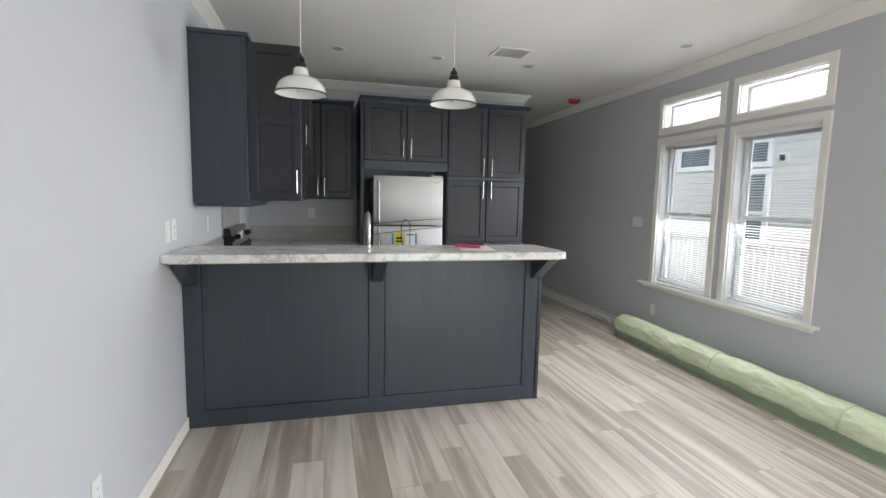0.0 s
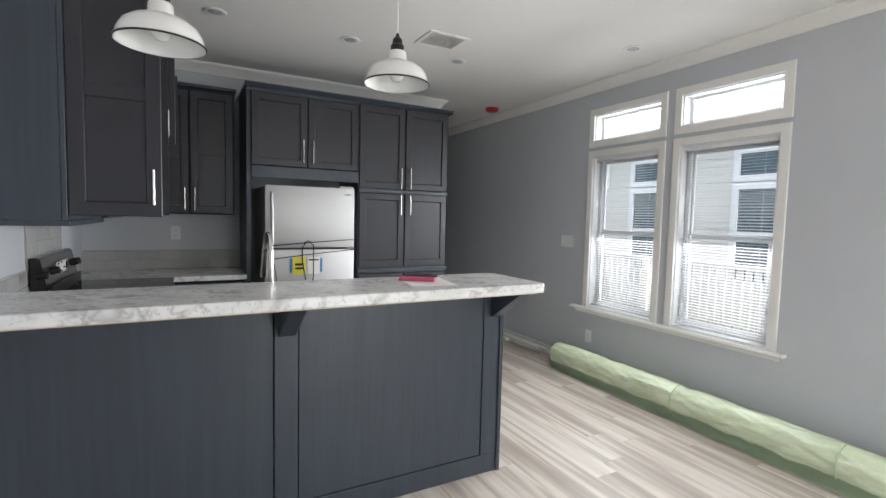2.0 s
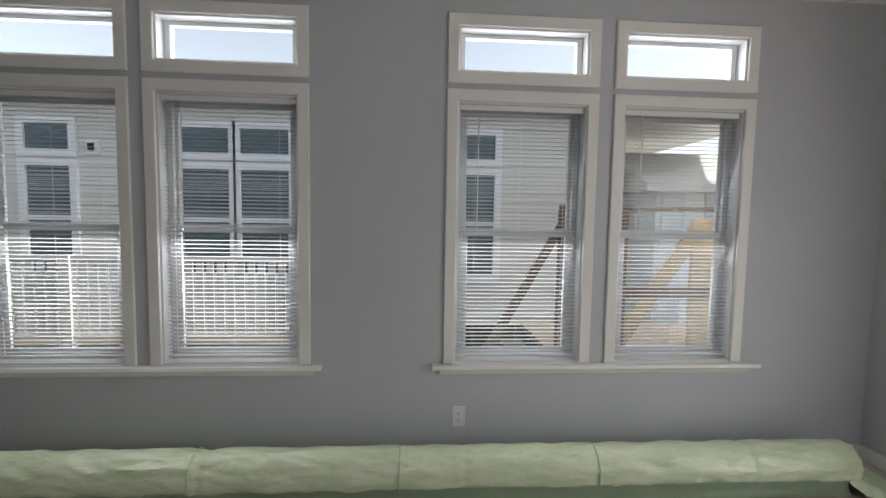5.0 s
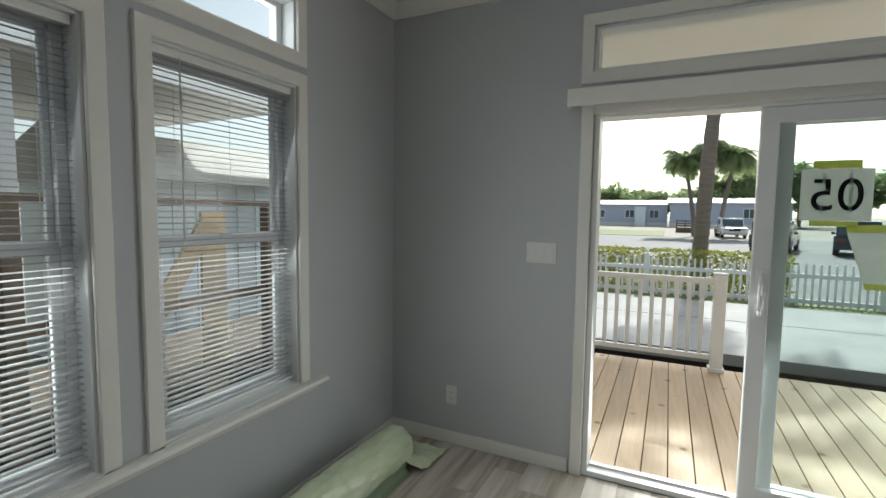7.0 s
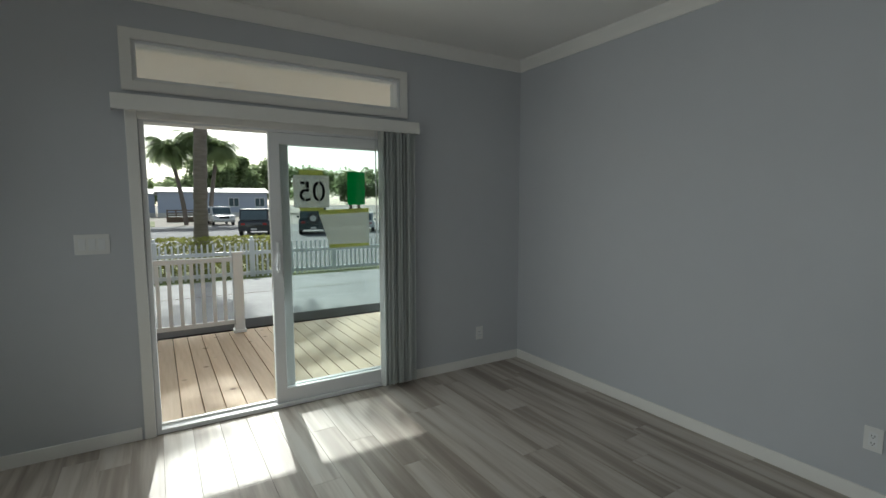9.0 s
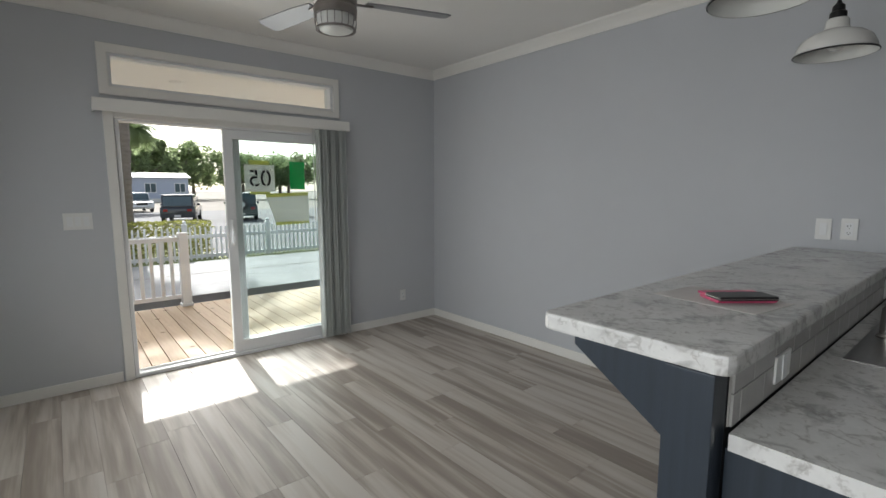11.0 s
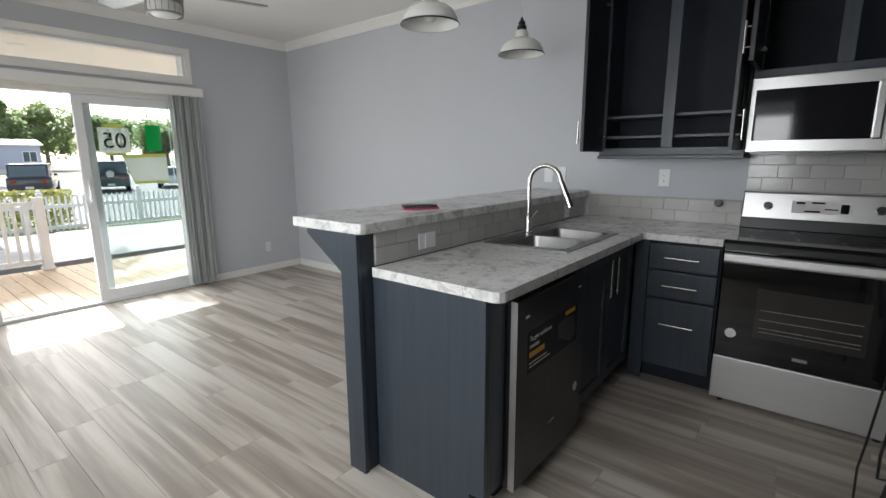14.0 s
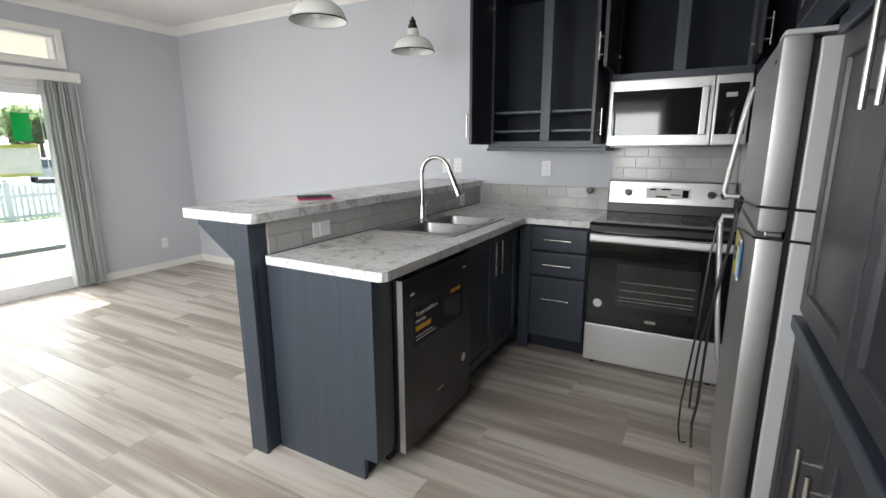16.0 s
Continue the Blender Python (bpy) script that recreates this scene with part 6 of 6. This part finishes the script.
nb = thing("neighbour_house", (9.5, 5.0, GZ), "beige lap-sided park home with white trim", "house")
part("wall", box(NX + 0.03, 11.6, 0.55, 13.0, -0.05, 2.75), M["siding"], nb)
# solid box coloured as the shade under the house
part("skirt", box(NX + 0.06, 11.6, 0.6, 13.0, GZ, -0.0505), M["shade_in"], nb, "near-black box painted as the shade of the crawl space")
bm = prism([(NX + 0.029, 0.0), (NX + 0.012, 0.0), (NX + 0.022, 0.112), (NX + 0.029, 0.112)], 'y', 0.555, 13.0)
me = mesh_of("lap_board", bm, M["siding"])
z = -0.05
while z < 2.62:
    piece("lap_board", me, (0, 0, z), nb)
    z += 0.115
part("corner_board", box(NX - 0.005, NX + 0.03, 0.50, 0.62, -0.05, 2.75), M["vinyl"], nb)
rf = part("roof", prism([(NX - 0.30, 2.80), (11.9, 2.80), (11.9, 2.92), (9.6, 3.55), (NX - 0.30, 2.92)], 'y', -2.6, 13.3), M["roof"], nb)
part("fascia", box(NX - 0.34, NX - 0.3005, -2.6, 13.3, 2.72, 2.95, 0.004), M["vinyl"], rf)
part("frieze", box(NX + 0.0, NX + 0.029, 0.62, 13.0, 2.62, 2.80, 0.003), M["vinyl"], nb)
part("soffit", box(NX - 0.30, NX + 0.0295, -2.6, 13.3, 2.762, 2.7995), M["vinyl"], nb)


def nb_window(y0, y1, z0, z1, sash):
    f = part("window", ring('x', NX - 0.02, NX + 0.029, (y0 - 0.09, y1 + 0.09, z0 - 0.09, z1 + 0.09), (y0, y1, z0, z1), 0.004), M["vinyl"], nb)
    part("pane", box(NX + 0.012, NX + 0.018, y0 - 0.001, y1 + 0.001, z0 - 0.001, z1 + 0.001), M["pane_dark"], f)
    if sash:
        zm = (z0 + z1) / 2 + 0.02
        part("meeting_rail", box(NX - 0.002, NX + 0.0115, y0, y1, zm - 0.03, zm + 0.03, 0.003), M["vinyl"], f)
        k = zm + 0.06
        while k < z1 - 0.02:
            part("blind_slat", box(NX + 0.0102, NX + 0.0118, y0 + 0.01, y1 - 0.01, k, k + 0.012), M["banner"], f)
            k += 0.045


for y0, y1 in ((6.78, 7.28), (4.92, 5.50), (4.20, 4.78), (1.62, 2.18), (2.34, 2.90)):
    nb_window(y0, y1, 2.10, 2.40, False)
    nb_window(y0, y1, 0.62, 1.90, True)
nb_window(7.95, 8.66, 2.10, 2.40, False)
ln = part("wall_lantern", box(NX - 0.012, NX + 0.022, 6.43, 6.58, 2.05, 2.22, 0.004), M["vinyl"], nb, "white mounting block with a small lamp")
part("lamp", box(NX - 0.07, NX - 0.0125, 6.48, 6.53, 2.09, 2.18, 0.008), M["black"], ln)
nr = thing("neighbour_railing", (NX - 1.0, 6.3, -0.3), "off-white porch railing of the next house", "railing")
part("top_rail", box(6.62, 6.67, 3.75, 8.6, 0.86, 0.92, 0.005), M["rail_cream"], nr)
part("bottom_rail", box(6.62, 6.67, 3.75, 8.6, 0.05, 0.10, 0.005), M["rail_cream"], nr)
me = mesh_of("baluster", box(6.63, 6.66, -0.035, 0.035, 0.1005, 0.8595, 0.003), M["rail_cream"])
for k in range(46):
    piece("baluster", me, (0, 3.83 + k * 0.105, 0), nr)
part("porch_floor", box(6.55, NX + 0.01, 3.7, 8.6, -0.12, -0.052), M["timber"], nr)
for y in (3.8, 6.2, 8.5):
    part("leg", box(6.60, 6.70, y - 0.05, y + 0.05, GZ, 0.92), M["rail_cream"], nr)
pp = thing("porch_post", (NX - 0.1, -2.2, GZ), "white square porch post of the next house", "post")
part("shaft", box(NX - 0.20, NX - 0.06, -2.4, -2.26, GZ, 2.76, 0.006), M["vinyl"], pp)

# timber stair and rail between the houses
ts = thing("timber_stair", (6.0, 0.9, GZ), "weathered timber stair with posts and a sloping handrail", "stair")
for x, y, h in ((6.0, 1.22, 1.46), (6.0, 0.66, 1.46), (6.0, -0.75, 1.46), (6.0, -2.1, 1.46)):
    part("post", box(x - 0.05, x + 0.05, y - 0.05, y + 0.05, GZ, h, 0.004), M["timber"], ts)
part("top_rail", box(5.97, 6.03, -2.2, 1.27, 1.4605, 1.51, 0.004), M["timber"], ts)
part("mid_rail", box(5.985, 6.015, -2.2, 1.2, 0.62, 0.72, 0.003), M["timber"], ts)
part("handrail", prism([(1.16, 1.40), (1.20, 1.47), (2.20, -0.26), (2.12, -0.30)], 'x', 5.97, 6.03, 0.004), M["timber"], ts)
part("landing", box(6.0, 7.3, -2.4, 1.30, 0.0, 0.06), M["timber"], ts)
for k in range(4):
    part("step", box(6.05, 7.2, 1.32 + k * 0.27, 1.58 + k * 0.27, -0.16 - 0.16 * k, -0.12 - 0.16 * k), M["timber"], ts)
part("stringer", prism([(1.31, 0.02), (1.31, -0.2), (2.3, -0.6), (2.5, -0.6)], 'x', 6.0, 6.04), M["timber"], ts)
np_ = thing("pine_boards", (6.15, -0.1, GZ), "new yellow pine boards leaning behind the stair rail", "timber boards")
part("upright_board", box(6.10, 6.13, -0.36, -0.12, GZ, 1.40, 0.004), M["knot_wood"], np_)
part("leaning_board", prism([(0.66, -0.05), (0.80, 0.02), (-0.10, 1.36), (-0.24, 1.29)], 'x', 6.05, 6.09, 0.004), M["knot_wood"], np_)
part("leaning_foot", box(6.05, 6.09, 0.62, 0.80, GZ, -0.02, 0.004), M["knot_wood"], np_)
sh = thing("shed", (8.4, -3.0, GZ), "pale blue panelled shed with a metal roof", "shed")
part("wall", box(7.9, 10.5, -8.0, -0.7, GZ, 1.75), M["siding_pale"], sh)
for k in range(24):
    part("batten", box(7.88, 7.8995, -7.95 + k * 0.31, -7.91 + k * 0.31, GZ, 1.75), M["siding_pale"], sh)
part("roof", prism([(7.6, 1.75), (10.8, 1.75), (10.8, 1.85), (9.2, 2.45), (7.6, 1.85)], 'y', -8.3, -0.4), M["roof"], sh)

# ---- cards taped on the patio door's glass ----
gy = -0.0975
sg = thing("number_card", (1.90, gy, 1.5), "grey number card taped to the door glass", "card", "cards on the glass")
part("card", box(1.745, 2.005, gy - 0.0035, gy - 0.0025, 1.415, 1.648), M["card_grey"], sg)
part("tape", box(1.79, 1.965, gy - 0.0032, gy - 0.0024, 1.6485, 1.685), M["card_lime"], sg)
part("tape", box(1.79, 1.965, gy - 0.0032, gy - 0.0024, 1.39, 1.4145), M["card_lime"], sg)
gc = solid("green_card", box(1.465, 1.605, gy - 0.0035, gy - 0.0025, 1.435, 1.685), M["card_green"], "bright green card taped to the door glass", "card", "cards on the glass")
bn = thing("banner_card", (1.62, gy, 1.2), "grey card with lime borders taped to the door glass", "card", "cards on the glass")
part("card", prism([(1.435, 1.14), (1.755, 1.14), (1.825, 1.362), (1.435, 1.378)], 'y', gy - 0.0035, gy - 0.0025), M["card_grey"], bn)
part("border", prism([(1.435, 1.3785), (1.825, 1.3625), (1.83, 1.395), (1.435, 1.41)], 'y', gy - 0.0034, gy - 0.0024), M["card_lime"], bn)
part("border", prism([(1.435, 1.118), (1.75, 1.112), (1.755, 1.1395), (1.435, 1.1395)], 'y', gy - 0.0034, gy - 0.0024), M["card_lime"], bn)
TURN = pose(0, 0, 0, 90, 0, 0) @ Matrix.Diagonal((1.0, 1.0, 1.0, 1.0))
words("0", sg, Matrix.Translation((1.823, gy - 0.003, 1.462)) @ TURN, 0.205, M["black_ink"], 0.0012, 'CENTER')
words("5", sg, Matrix.Translation((1.926, gy - 0.003, 1.462)) @ TURN, 0.205, M["black_ink"], 0.0012, 'CENTER')
for x0, x1, z0, z1 in ((1.816, 1.828, 1.45, 1.63), (1.920, 1.932, 1.45, 1.50), (1.915, 1.927, 1.57, 1.63), (1.90, 1.96, 1.548, 1.558)):
    part("stencil_bridge", box(x0, x1, gy - 0.0045, gy - 0.0015, z0, z1), M["card_grey"], sg)

# ---- floor planks ----
PW, PL = 0.160, 1.16
ends = {}
rnd = random.Random(21)
col, x = 0, 0.001
while x < W - 0.005:
    w = min(PW, W - 0.001 - x)
    y = 0.0 - rnd.uniform(0.05, PL)
    while y < 9.6:
        y0, y1 = max(y, 0.001), min(y + PL, 9.599)
        if y1 - y0 > 0.03:
            key = (round(w, 3), round(y1 - y0, 3))
            if key not in ends:
                bm = box(0.0006, w - 0.0006, 0.0006, y1 - y0 - 0.0006, -0.0075, 0.0, 0.0008)
                ends[key] = mesh_of("plank", bm, M["plank"])
            piece("plank", ends[key], (x, y0, 0), subfloor)
        y += PL
    x += PW
    col += 1
